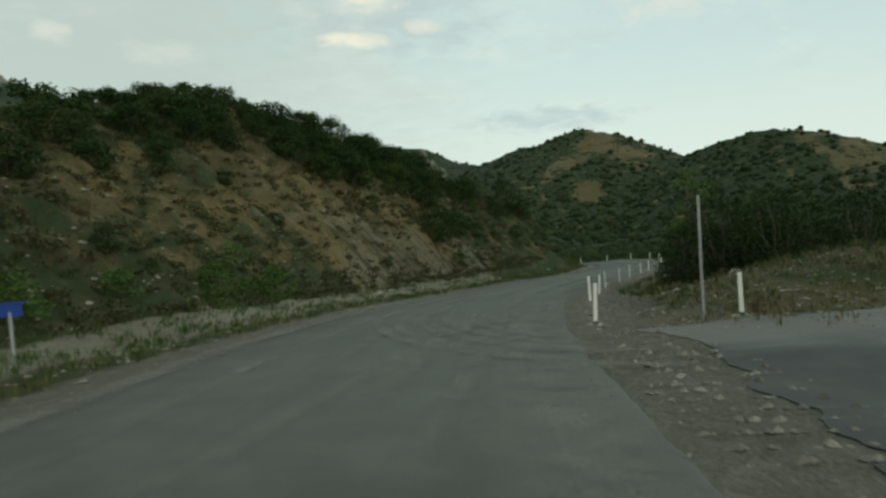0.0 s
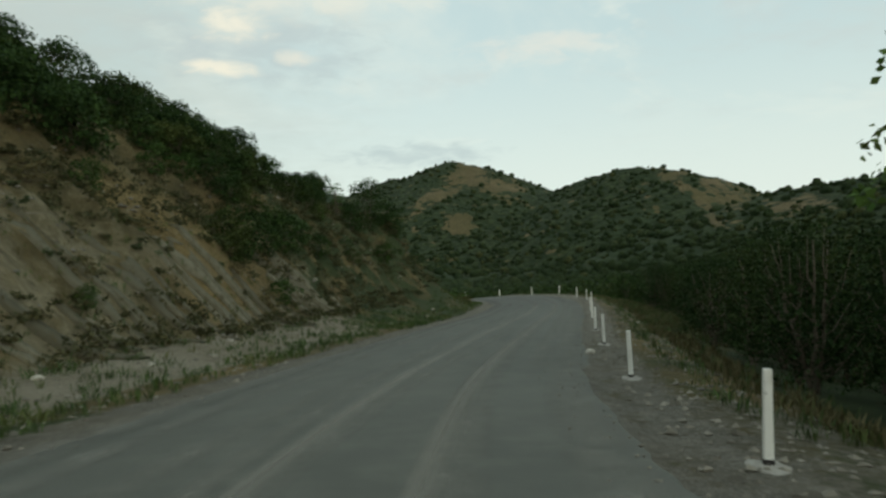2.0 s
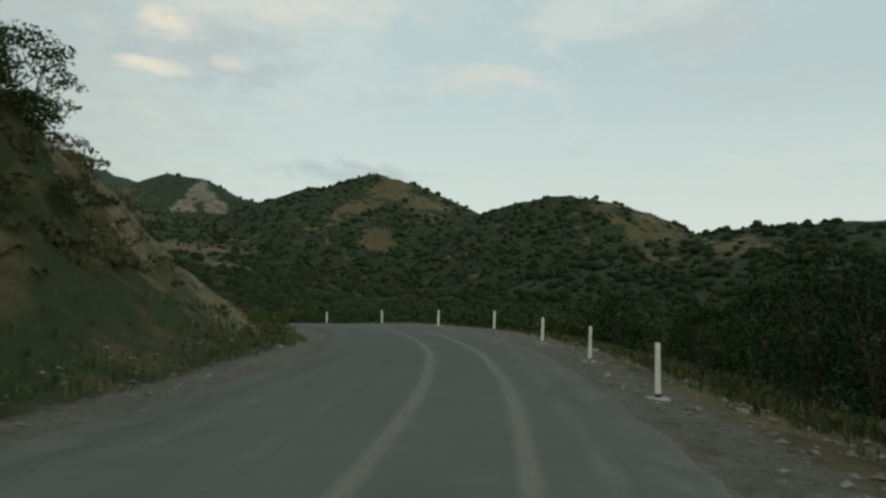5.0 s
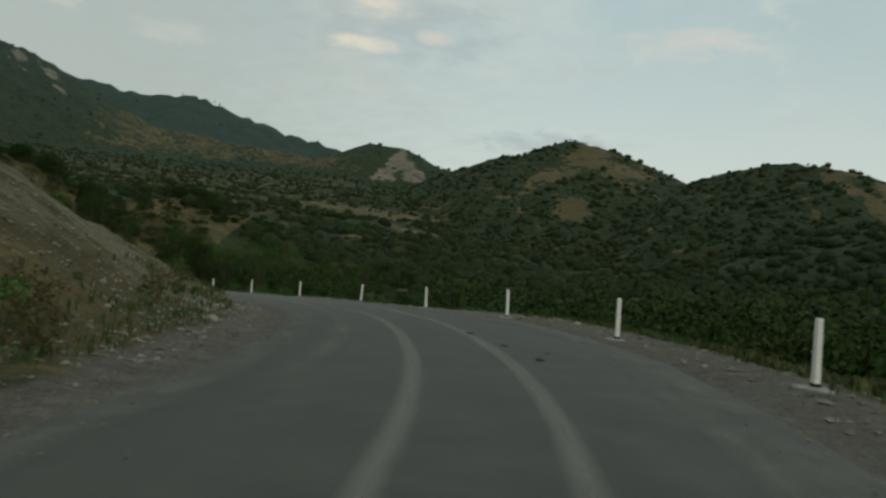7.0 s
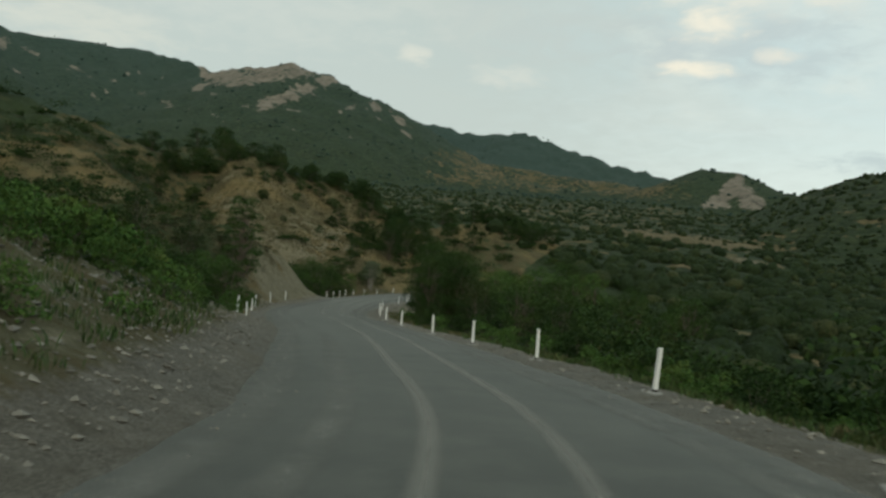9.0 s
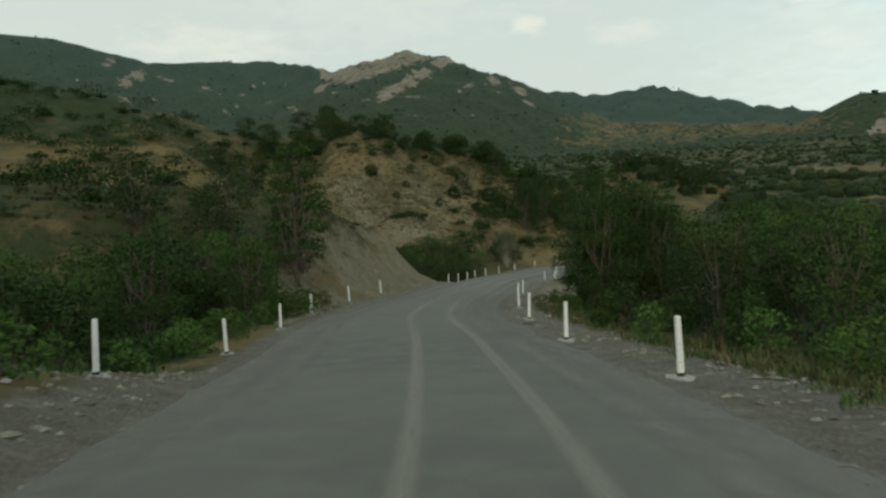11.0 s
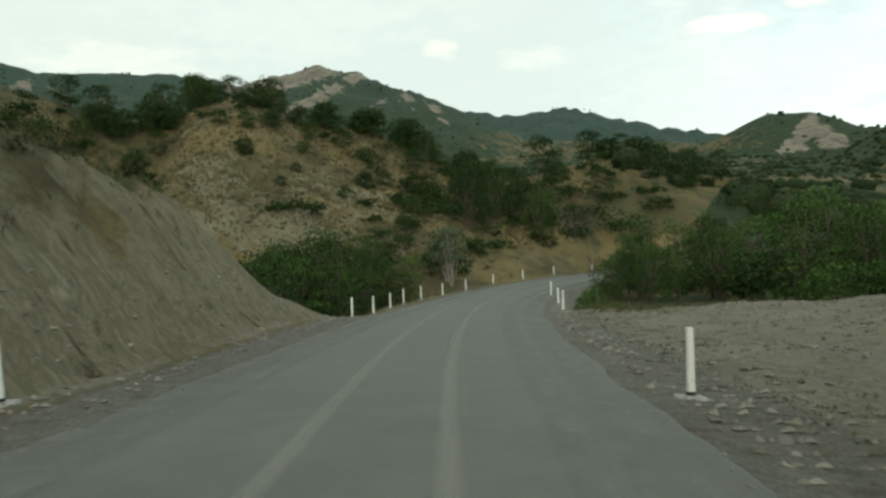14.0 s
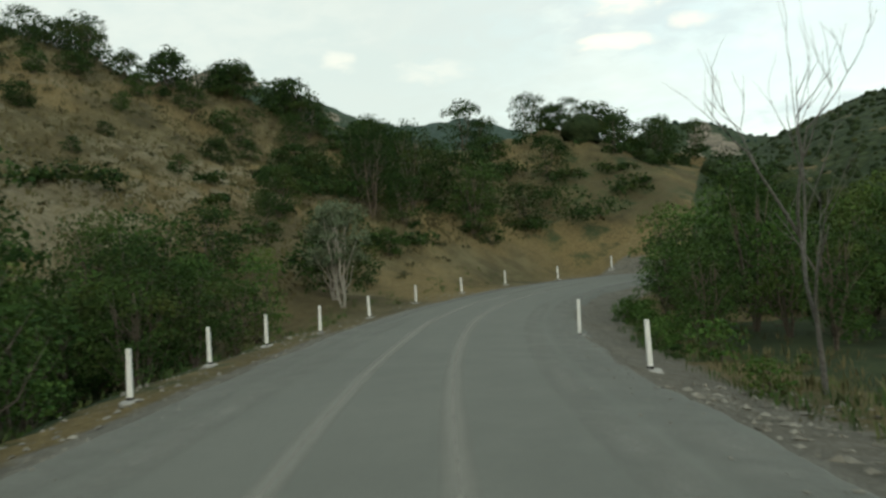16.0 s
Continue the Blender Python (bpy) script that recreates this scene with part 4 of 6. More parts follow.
def leaves(g, centre, size, out, droop=0.0, slim=0.55):
    """Leaf quads at the centres, facing roughly along out."""
    n = len(centre)
    face = unit(out + g.normal(size=(n, 3)) * 0.75)
    along = unit(np.cross(face, g.normal(size=(n, 3))) + np.array([0, 0, -droop]))
    across = unit(np.cross(face, along))
    s = (size * g.uniform(0.6, 1.4, n))[:, None]
    tip, side = along * s, across * s * slim
    lift = face * s * 0.18
    return np.stack([centre - tip, centre + side + lift, centre + tip, centre - side + lift], 1)


def crown_leaves(g, clumps, count, size, droop=0.0, fill=0.55):
    c = np.array([k[:3] for k in clumps])
    r = np.array([k[3] for k in clumps])
    which = g.choice(len(r), count, p=r**2 / (r**2).sum())
    way = unit(g.normal(size=(count, 3)))
    way[:, 2] = np.where(way[:, 2] < -0.35, -way[:, 2] * 0.5, way[:, 2])
    far = r[which] * (fill + (1.12 - fill) * g.uniform(0, 1, count) ** 0.6)
    flat = np.array([1, 1, 0.8])
    return leaves(g, c[which] + way * flat * far[:, None], size, way, droop)


def build_tree(seed, name, label, category, tall, wide, base, clump, count, leaf, mat, stems=1, bark=None, slender=False):
    """Trunk with limbs to each clump of the crown, and the crown's leaves. base: share of the height below the crown."""
    rng, g = random.Random(seed), np.random.default_rng(seed)
    tree = tagged(new(name), label, category)
    clumps = []
    for k in range(clump):
        t = (k + 0.5) / clump
        zc = tall * (base + (0.93 - base) * t)
        reach = wide * (math.sin(math.pi * (0.18 + 0.74 * t)) ** 0.8 if not slender else (0.60 * (1 - t) ** 0.5 + 0.38))
        a = k * 2.4 + rng.uniform(-0.5, 0.5)
        rr = reach * math.sqrt(rng.uniform(0.15, 1.0)) * 0.8
        clumps.append((rr * math.cos(a), rr * math.sin(a), zc + rng.uniform(-0.05, 0.05) * tall, rng.uniform(0.26, 0.46) * wide * (0.8 if slender else 1)))
    pieces = []
    for st in range(stems):
        a = 2 * math.pi * st / stems + rng.uniform(0, 1)
        lean = 0.0 if stems == 1 else wide * 0.35
        pts, rad, thick = [], [], (0.013 if slender else 0.020) * tall / math.sqrt(stems)
        for k in range(6):
            t = k / 5
            pts.append((math.cos(a) * lean * t + rng.uniform(-0.02, 0.02) * tall * (k > 0), math.sin(a) * lean * t + rng.uniform(-0.02, 0.02) * tall * (k > 0), -0.35 + (tall * 0.86 + 0.35) * t))
            rad.append(thick * (1.25 - t))
        pieces.append(tube(pts, rad, 7))
        for j, (cx, cy, cz, cr) in enumerate(clumps):
            if j % stems != st:
                continue
            zs = max(tall * 0.12, cz - 0.30 * tall)
            t = min(zs / (tall * 0.86), 1)
            start = Vector((math.cos(a) * lean * t, math.sin(a) * lean * t, zs))
            end = Vector((cx, cy, cz))
            midp = (start + end) / 2 + Vector((rng.uniform(-0.1, 0.1), rng.uniform(-0.1, 0.1), -0.06 * tall))
            pieces.append(tube([start, midp, end], [thick * 0.55, thick * 0.36, thick * 0.12], 5))
    part("trunk", raw_mesh("trunk", *join(pieces), bark or BARK, True), tree)
    part("crown", quads_mesh("crown", crown_leaves(g, clumps, count, leaf), mat), tree)
    return tree


KINDS = {
    "oak": [(build_tree, (11 + k, "tree", "bushy dark green oak tree with a rounded crown on the slope", "tree", 4.6, 2.3, 0.10, 20, 2400, 0.092, LEAF, 2 + k % 2)) for k in range(3)],
    "near_oak": [(build_tree, (21 + k, "tree", "dense dark green oak tree crowding the roadside", "tree", 4.8, 2.2, 0.12, 24, 3300, 0.064, LEAF_SHADED, 3)) for k in range(2)],
    "near_ash": [(build_tree, (31 + k, "tree", "airy mid-green roadside tree with several thin stems", "tree", 5.4, 1.9, 0.20, 22, 2800, 0.072, LEAF_LIGHT if k else LEAF_MID, 3)) for k in range(2)],
    "bend_tree": [(build_tree, (121 + k, "tree", "tall leafy green tree below the road edge", "tree", 6.0, 2.3, 0.16, 26, 4300, 0.072, (LEAF_MID, LEAF, LEAF_MID)[k], 3)) for k in range(3)],
    "verge_tree": [(build_tree, (131 + k, "tree", "dark fine-leaved tree overhanging the road verge", "tree", 6.4, 2.2, 0.16, 30, 9600, 0.050, LEAF if k else LEAF_MID, 3)) for k in range(2)],
    "scrub": [(build_tree, (41 + k, "shrub", "wide dark green oak scrub on the crest", "shrub", 2.5, 2.1, 0.0, 20, 2600, 0.100, LEAF, 4)) for k in range(3)],
    "shrub": [(build_tree, (51 + k, "shrub", "low dense dark green shrub on dry grass", "shrub", 2.0, 1.35, 0.06, 13, 1300, 0.072, (LEAF, LEAF_MID, LEAF)[k], 3)) for k in range(3)],
    "bush": [(build_tree, (71 + k, "bush", "leafy fresh green bush at the roadside", "bush", 1.3, 1.0, 0.04, 11, 700, 0.066, LEAF_LIGHT, 3)) for k in range(2)],
    "broom": [(build_tree, (81, "shrub", "sparse dry brownish shrub on the hillside", "shrub", 1.2, 0.9, 0.05, 9, 420, 0.075, LEAF_DRY, 3))],
    "poplar": [(build_tree, (91, "poplar_tree", "tall slender green poplar tree beside the road", "tree", 8.4, 1.7, 0.14, 44, 7200, 0.064, LEAF_MID, 1, None, True))],
    "silver": [(build_tree, (95, "willow_tree", "silvery green willow tree with pale forked stems", "tree", 5.4, 1.9, 0.38, 17, 3000, 0.078, LEAF_GREY, 3, STEM))],
    "sapling": [(build_tree, (93, "tree", "thin tree with sparse leaves rising above the thicket", "tree", 5.9, 1.15, 0.40, 15, 620, 0.085, LEAF_LIGHT, 2))],
    "weed": [(build_tree, (97 + k, "weed", "low green weed growing in verge gravel", "weed", 0.5, 0.42, 0.02, 7, 260, 0.05, LEAF_LIGHT if k else LEAF_MID, 2)) for k in range(2)],
}
MADE = {}
TALLY = {}


def plant(kind, x, y, size=1.0, seed=None, stretch=1.0, sink=0.08):
    n = TALLY[kind] = TALLY.get(kind, 0) + 1
    rng = random.Random(f"{kind}{n if seed is None else seed}")
    i = rng.randrange(len(KINDS[kind]))
    turn = rng.uniform(0, 360)
    m = pose(x, y, height(x, y) - sink * size, rng.uniform(-4, 4), rng.uniform(-4, 4), turn) @ Matrix.Diagonal((size, size * rng.uniform(0.85, 1.15), size * stretch * rng.uniform(0.9, 1.1), 1))
    if (kind, i) not in MADE:
        fn, args = KINDS[kind][i]
        MADE[kind, i] = fn(*args)
        MADE[kind, i].matrix_basis = m
        return MADE[kind, i]
    return copy_thing_scaled(MADE[kind, i], m)


def copy_thing_scaled(ob, m):
    made = copy_thing(ob, m)
    made.matrix_basis = m
    return made


def band(kinds, s0, s1, d0, d1, count, lo, hi, seed, gap=1.2, stretch=1.0):
    """Plants scattered along a stretch of the road between two offsets."""
    rng = random.Random(seed)
    done, tries = [], 0
    while len(done) < count and tries < count * 30:
        tries += 1
        x, y, _ = on_road(rng.uniform(s0, s1), rng.uniform(d0, d1))
        _, d, _ = station(x, y)
        if abs(d[0]) < 5.2 or any((x - a) ** 2 + (y - b) ** 2 < gap**2 for a, b in done):
            continue
        done.append((x, y))
        plant(rng.choice(kinds), x, y, rng.uniform(lo, hi), stretch=stretch)


BACK = []


def back_band(s0, s1, d0, d1, count, lo, hi, seed):
    """Places for the back rows of a thicket, where single trees merge."""
    rng = random.Random(seed)
    BACK.extend((*on_road(rng.uniform(s0, s1), rng.uniform(d0, d1))[:2], rng.uniform(lo, hi)) for _ in range(count))


# the wooded crest over the first cut, and shrubs on its flank
band(["scrub"], 2, 46, 17.5, 22.5, 38, 0.5, 0.74, 1, 1.3)
band(["scrub"], 46, 86, 15.5, 21.5, 36, 0.6, 0.92, 2, 1.4)
band(["scrub"], -5, 26, 16, 20, 10, 0.45, 0.7, 3, 1.6)
band(["scrub", "shrub"], 58, 94, 11, 17.5, 26, 0.45, 0.85, 4, 1.4)
plant("oak", *on_road(88, 13)[:2], 0.85)
plant("oak", *on_road(91, 11.8)[:2], 0.7)
plant("sapling", *on_road(84, 14.5)[:2], 0.6)
band(["broom", "broom", "shrub"], 16, 88, 9.5, 17, 40, 0.35, 0.75, 5, 1.1)
band(["bush", "weed"], 12, 34, 8.2, 11, 16, 0.7, 1.2, 6, 0.8)
band(["broom", "shrub"], 86, 100, 9, 14, 10, 0.5, 0.9, 7, 1.2)
# thicket below the right verge
band(["near_oak"], 32, 56, -13, -7.4, 24, 0.7, 0.98, 10, 1.4)
back_band(34, 62, -25, -12, 24, 2.6, 3.7, 11)
band(["near_oak"], 56, 88, -13.5, -8.8, 22, 0.65, 0.95, 12, 1.5)
back_band(60, 98, -26, -14, 22, 2.6, 3.7, 13)
band(["shrub", "oak"], 90, 124, -24, -14, 26, 0.7, 1.0, 14, 2.0)
band(["shrub", "bush", "bush"], 124, 158, -13, -8.8, 34, 0.55, 1.0, 15, 1.2)
back_band(118, 160, -26, -14, 32, 1.4, 2.4, 16)
band(["near_ash", "near_oak"], 160, 176, -14.5, -9.2, 11, 0.62, 0.85, 17, 1.6)
band(["verge_tree"], 178, 184.5, -11.5, -8.0, 9, 0.7, 0.92, 18, 1.4)
back_band(158, 192, -24, -13.5, 18, 2.2, 3.0, 24)
band(["bush", "shrub"], 152, 188, -8.6, -6.0, 16, 0.4, 0.8, 19, 1.2)
band(["near_ash", "bend_tree", "near_ash", "bush"], 230, 252, -14, -6.6, 24, 0.5, 0.95, 20, 1.4)
back_band(230, 270, -28, -13, 30, 1.8, 2.8, 21)
band(["near_ash", "bend_tree", "near_ash", "bush"], 192, 236, -38, -19, 46, 0.7, 1.15, 22, 1.7)
band(["bush", "bush", "near_ash"], 198, 232, -20, -15.5, 22, 0.8, 1.3, 241, 1.3)
band(["bush"], 231, 242, -6.0, -4.9, 7, 0.5, 0.9, 23, 0.8)
band(["bush", "weed"], 219, 230, -7.5, -5.2, 6, 0.4, 0.8, 25, 0.9)
band(["near_oak"], 30, 36, -14, -9.0, 7, 0.62, 0.85, 210, 1.5)
plant("sapling", 13.0, 34.0, 1.15)
plant("sapling", -13.2, 177.5, 1.1)
band(["near_ash", "bush", "bend_tree", "shrub"], 238, 272, -26, -8, 44, 0.6, 1.1, 232, 1.6)
# mound and trees on the left before the second cut
band(["bush"], 134, 159, 8.2, 13, 34, 0.7, 1.3, 30, 1.0)
band(["bush"], 138, 158, 7.2, 11.5, 24, 0.6, 1.0, 230, 1.1)
band(["bush", "weed", "bush"], 162, 181, 5.2, 7.6, 30, 0.45, 0.85, 240, 0.8)
band(["weed", "bush"], 128, 158, 5.2, 8.2, 28, 0.4, 0.8, 130, 1.0)
back_band(112, 142, -26, -15, 30, 3.2, 4.6, 231)
band(["bush", "bush", "weed"], 126, 162, -9.4, -7.2, 20, 0.5, 0.9, 131, 1.0)
band(["oak", "near_oak"], 162, 170, 12, 24, 13, 0.7, 1.0, 31, 1.7)
band(["oak", "near_oak", "near_ash"], 161, 174, 9.5, 22, 15, 0.7, 1.05, 37, 1.8)
band(["near_oak", "near_ash"], 166, 180, 8.5, 14, 9, 0.55, 0.8, 36, 1.7)
band(["bush", "shrub"], 163, 180, 6.6, 9, 16, 0.4, 0.75, 32, 1.2)
band(["bush", "weed", "broom"], 96, 126, 5.3, 7.2, 18, 0.35, 0.7, 33, 1.0)
band(["bush", "near_ash", "bush"], 166, 177, 6.4, 9.6, 10, 0.6, 1.0, 137, 1.1)
band(["bush", "near_ash"], 174, 180, 5.9, 8.0, 9, 0.55, 0.85, 138, 1.0)
band(["bush", "weed", "broom"], 178, 184, 5.6, 7.4, 8, 0.4, 0.7, 139, 0.9)
for s, d, size in [(181.5, -8.4, 0.95), (183, -7.9, 0.92), (185.5, -8.8, 0.76), (180, -9.6, 0.9), (182.2, -10.2, 0.92), (187.6, -7.8, 0.72), (189.6, -8.8, 0.74), (188.6, -10.8, 0.8), (191, -10.2, 0.78)]:
    plant("verge_tree", *on_road(s, d)[:2], size)
plant("poplar", -24.8, 163.2, 1.06, 1)
for x, y, size in [(-24, 156.5, 0.75), (-26.5, 158.5, 0.8), (-23.2, 159.3, 0.5), (-28, 161, 0.8), (-21.8, 154.2, 0.6), (-30, 157, 0.9), (-27, 164.5, 0.6)]:
    plant("near_oak", x, y, size)
band(["broom", "shrub", "broom"], 184, 214, 9.0, 24, 40, 0.3, 0.75, 35, 1.2)
# trees under the left posts at the far bend
band(["bend_tree", "bend_tree", "near_ash"], 217, 236, 8.2, 12, 15, 0.62, 1.05, 40, 1.7)
band(["bend_tree", "oak"], 214, 242, 12, 19, 18, 0.8, 1.2, 140, 2.0)
band(["bend_tree", "near_ash"], 233, 243, 8.8, 13, 8, 0.6, 0.95, 141, 1.6)
band(["shrub", "shrub", "broom", "oak"], 244, 275, 8.5, 18, 18, 0.5, 1.0, 41, 1.8)
plant("silver", -47.3, 222.5, 0.92, 1)
plant("silver", -48.4, 223.6, 0.8, 2)


def hillside_shrubs():
    """Shrubs on the ochre hill behind the far bend: a few that stand out, the rest scattered."""
    for x, y, k, size in [(-84.2, 243.2, "oak", 0.75), (-82.6, 236.4, "shrub", 1.2), (-85.5, 235.0, "shrub", 1.0), (-77.2, 240.1, "shrub", 0.9), (-72.8, 249.7, "oak", 0.62), (-69.5, 246.5, "shrub", 1.0), (-66.5, 253, "oak", 0.7), (-64.0, 256, "oak", 0.75), (-92, 244, "oak", 1.1), (-95, 240, "oak", 1.1), (-99, 236, "oak", 1.0), (-88, 248, "oak", 0.9), (-104, 232, "oak", 1.0), (-100, 226, "oak", 0.9), (-96, 222, "oak", 0.8), (-94, 229, "scrub", 1.0), (-90, 219, "scrub", 1.1), (-86, 214, "scrub", 1.0), (-108, 236, "oak", 1.0), (-80.5, 245.8, "shrub", 1.1), (-57, 243, "oak", 1.35), (-54, 246, "bend_tree", 1.2), (-58, 248, "oak", 1.3), (-51, 250, "oak", 1.4), (-54.5, 240, "bend_tree", 1.1), (-49, 246, "bend_tree", 1.0), (-78, 265.5, "oak", 1.3), (-67, 264, "scrub", 1.4), (-62.5, 263.5, "oak", 0.9), (-56, 269, "oak", 0.8), (-47.5, 274, "oak", 0.8), (-43, 277, "scrub", 1.5), (-75, 267.5, "oak", 0.9), (-71, 263, "shrub", 1.3), (-62, 256, "oak", 0.9), (-59.5, 257, "scrub", 1.2), (-57, 260, "oak", 0.85), (-64, 260, "scrub", 1.3), (-51.5, 272.5, "oak", 1.15), (-45, 275, "scrub", 1.3), (-42, 270, "oak", 0.9), (-54, 266, "scrub", 1.1), (-47, 262, "oak", 0.9), (-38, 272, "oak", 1.0), (-35, 280, "oak", 0.9), (-84.5, 254, "oak", 0.85), (-110, 254, "oak", 1.2), (-114, 258, "oak", 1.3), (-118, 262, "oak", 1.3), (-106, 251, "oak", 1.2), (-102, 248, "oak", 1.1), (-98, 246, "oak", 1.0), (-112, 247, "oak", 1.2), (-106, 243, "oak", 1.1), (-122, 258, "oak", 1.3), (-68, 236, "shrub", 0.7), (-73, 231, "shrub", 0.6), (-64, 241, "shrub", 0.8), (-76, 252, "shrub", 1.3), (-61, 252, "oak", 0.8), (-52, 240, "oak", 0.85), (-47, 253, "oak", 1.0), (-79, 232, "scrub", 0.7), (-82, 240, "scrub", 0.8), (-75, 236, "shrub", 0.6), (-70, 243, "scrub", 0.8), (-66, 248, "scrub", 1.0), (-62, 245, "scrub", 0.9), (-60, 238, "scrub", 0.8), (-57, 232, "oak", 0.7), (-86, 239, "shrub", 1.1), (-84, 248, "scrub", 1.0), (-79, 251, "oak", 0.7), (-71, 256, "oak", 0.8), (-59, 262, "oak", 0.8), (-93, 232, "oak", 0.8), (-102, 230, "oak", 0.9), (-89, 246, "oak", 0.8)]:
        plant(k, x, y, size)


def crest_trees():
    """Oaks and scrub along the skyline of the ochre hill."""
    rng = random.Random(44)
    line = HILLS[6][0][3:11]
    for a, b in zip(line[:-1], line[1:]):
        for _ in range(3):
            u = rng.random()
            plant(rng.choice(["oak", "scrub", "scrub"]), a[0] + (b[0] - a[0]) * u + rng.uniform(-3, 2), a[1] + (b[1] - a[1]) * u + rng.uniform(-4, 2), rng.uniform(0.9, 1.5))


def scrub_cover(name, label, spots, per, leaf, seed, mat=None):
    """Many shrubs of a far slope in one mesh: each a heap of small leafy domes of its own."""
    g = np.random.default_rng(seed)
    out = []
    for x, y, size in spots:
        z = height(x, y)
        domes = [(x + g.normal() * 0.55 * size, y + g.normal() * 0.55 * size, z + size * g.uniform(0.25, 0.75), size * g.uniform(0.38, 0.62)) for _ in range(7)]
        out.append(crown_leaves(g, domes, per, leaf))
    tagged(new(name, quads_mesh(name, np.concatenate(out), mat or LEAF)), label, "scrub", kind="stuff")


HERB = material("slope_herbs", leaf_look((0.040, 0.046, 0.020), (0.092, 0.086, 0.040), (0.036, 0.052, 0.020)), 0.8, 0.15)


def far_spots():
    rng = random.Random(5)
    spots = [(rng.uniform(-104, -80), rng.uniform(198, 222), rng.uniform(1.3, 2.5)) for _ in range(42)]
    tries = 0
    while len(spots) < 300 and tries < 9000:
        tries += 1
        x, y = rng.uniform(-150, -10), rng.uniform(150, 300)
        s, d, _ = station(x, y)
        bare = -88 < x < -60 and 212 < y < 248
        slope = -60 < x and y < 262
        if not 17 < d[0] < 115 or height(x, y) < -5 or rng.random() < (0.93 if bare else 0.25 if slope else 0.1) or any((x - a) ** 2 + (y - b) ** 2 < 7 for a, b, _ in spots):
            continue
        spots.append((x, y, rng.uniform(0.9, 2.3) * (0.6 if bare else 1)))
    for _ in range(150):
        x, y = rng.uniform(-50, 26), rng.uniform(246, 318)
        if abs(station(x, y)[1][0]) > 8:
            spots.append((x, y, rng.uniform(1.2, 2.6)))
    for x, y, size in [(on_road(rng.uniform(100, 180), rng.uniform(22, 50))[:2] + (rng.uniform(1.0, 2.2),)) for _ in range(60)]:
        spots.append((x, y, size))
    for _ in range(110):
        x, y = rng.uniform(-120, -34), rng.uniform(146, 206)
        if station(x, y)[1][0] > 24:
            spots.append((x, y, rng.uniform(1.6, 3.4)))
    for _ in range(48):
        spots.append((*on_road(rng.uniform(246, 288), rng.uniform(9, 26))[:2], rng.uniform(0.7, 1.6)))
    for _ in range(70):
        spots.append((*on_road(rng.uniform(236, 280), rng.uniform(-44, -22))[:2], rng.uniform(1.3, 2.6)))
    for _ in range(420):
        x, y = rng.uniform(-185, -70), rng.uniform(150, 250)
        if station(x, y)[1][0] > 34 and not (x > -95 and y > 208):
            spots.append((x, y, rng.choice([0.8, 1.2, 1.6, 2.2, 2.8])))
    return spots


def slope_spots():
    rng = random.Random(15)
    out = []
    for s0, s1, d0, d1, count, lo, hi in [(-5, 90, 8, 24, 2400, 0.16, 0.55), (60, 100, 8, 18, 220, 0.2, 0.6), (180, 214, 8.5, 26, 420, 0.14, 0.42), (98, 128, 12, 22, 90, 0.2, 0.45)]:
        out += [on_road(rng.uniform(s0, s1), rng.uniform(d0, d1))[:2] + (rng.uniform(lo, hi),) for _ in range(count)]
    out += [(rng.uniform(-100, -48), rng.uniform(212, 262), rng.uniform(0.2, 0.5)) for _ in range(420)]
    return [q for q in out if abs(station(q[0], q[1])[1][0]) > 7]


def crest_spots():
    rng = random.Random(25)
    return [(*on_road(rng.uniform(0, 88), rng.uniform(21, 27))[:2], rng.uniform(0.9, 1.4)) for _ in range(110)]


scrub_cover("back_thicket", "dark green oaks grown together behind the roadside thicket", BACK, 520, 0.15, 27)
scrub_cover("crest_thicket", "dense oak thicket on the crest above the cut", crest_spots(), 420, 0.11, 19)
hillside_shrubs()
crest_trees()
scrub_cover("hillside_scrub", "dark green shrubs dotted over the dry hillsides", far_spots(), 230, 0.15, 12)
scrub_cover("slope_herbs", "small dry herbs and low scrub over cut slopes", slope_spots(), 42, 0.075, 13, HERB)


def dead_tree():
    rng = random.Random(4)
    tree = tagged(new("dead_tree"), "bare grey dead tree with forked leafless branches", "tree")

    def grow(pieces, start, way, length, thick, level):
        pts, p, w = [start], Vector(start), Vector(way)
        for _ in range(4):
            w = (w + Vector((rng.uniform(-0.22, 0.22), rng.uniform(-0.22, 0.22), 0.08))).normalized()
            p = p + w * length / 4
            pts.append(p.copy())
        pieces.append(tube(pts, [thick * (1 - 0.17 * k) for k in range(5)], 6 if level < 2 else 4))
        if level < 4:
            for k in range(4 if level == 0 else 3 if level == 1 else 2):
                a = rng.uniform(0, 6.28)
                at = pts[rng.choice([2, 3, 4])]
                side = (w * 0.75 + Vector((math.cos(a), math.sin(a), 0.25)) * 0.7).normalized()
                limb = [] if level == 0 else pieces
                grow(limb, at, side, length * rng.uniform(0.55, 0.8), thick * 0.55, level + 1)
                if level == 0:
                    part("branch", raw_mesh("branch", *join(limb), DEADWOOD, True), tree)

    trunk = []
    grow(trunk, Vector((0, 0, -0.3)), Vector((0.05, 0, 1)), 3.2, 0.085, 0)
    part("trunk", raw_mesh("trunk", *join(trunk), DEADWOOD, True), tree)
    tree.matrix_basis = pose(-28.65, 204.15, height(-28.65, 204.15)) @ Matrix.Diagonal((0.62, 0.62, 0.86, 1))


dead_tree()


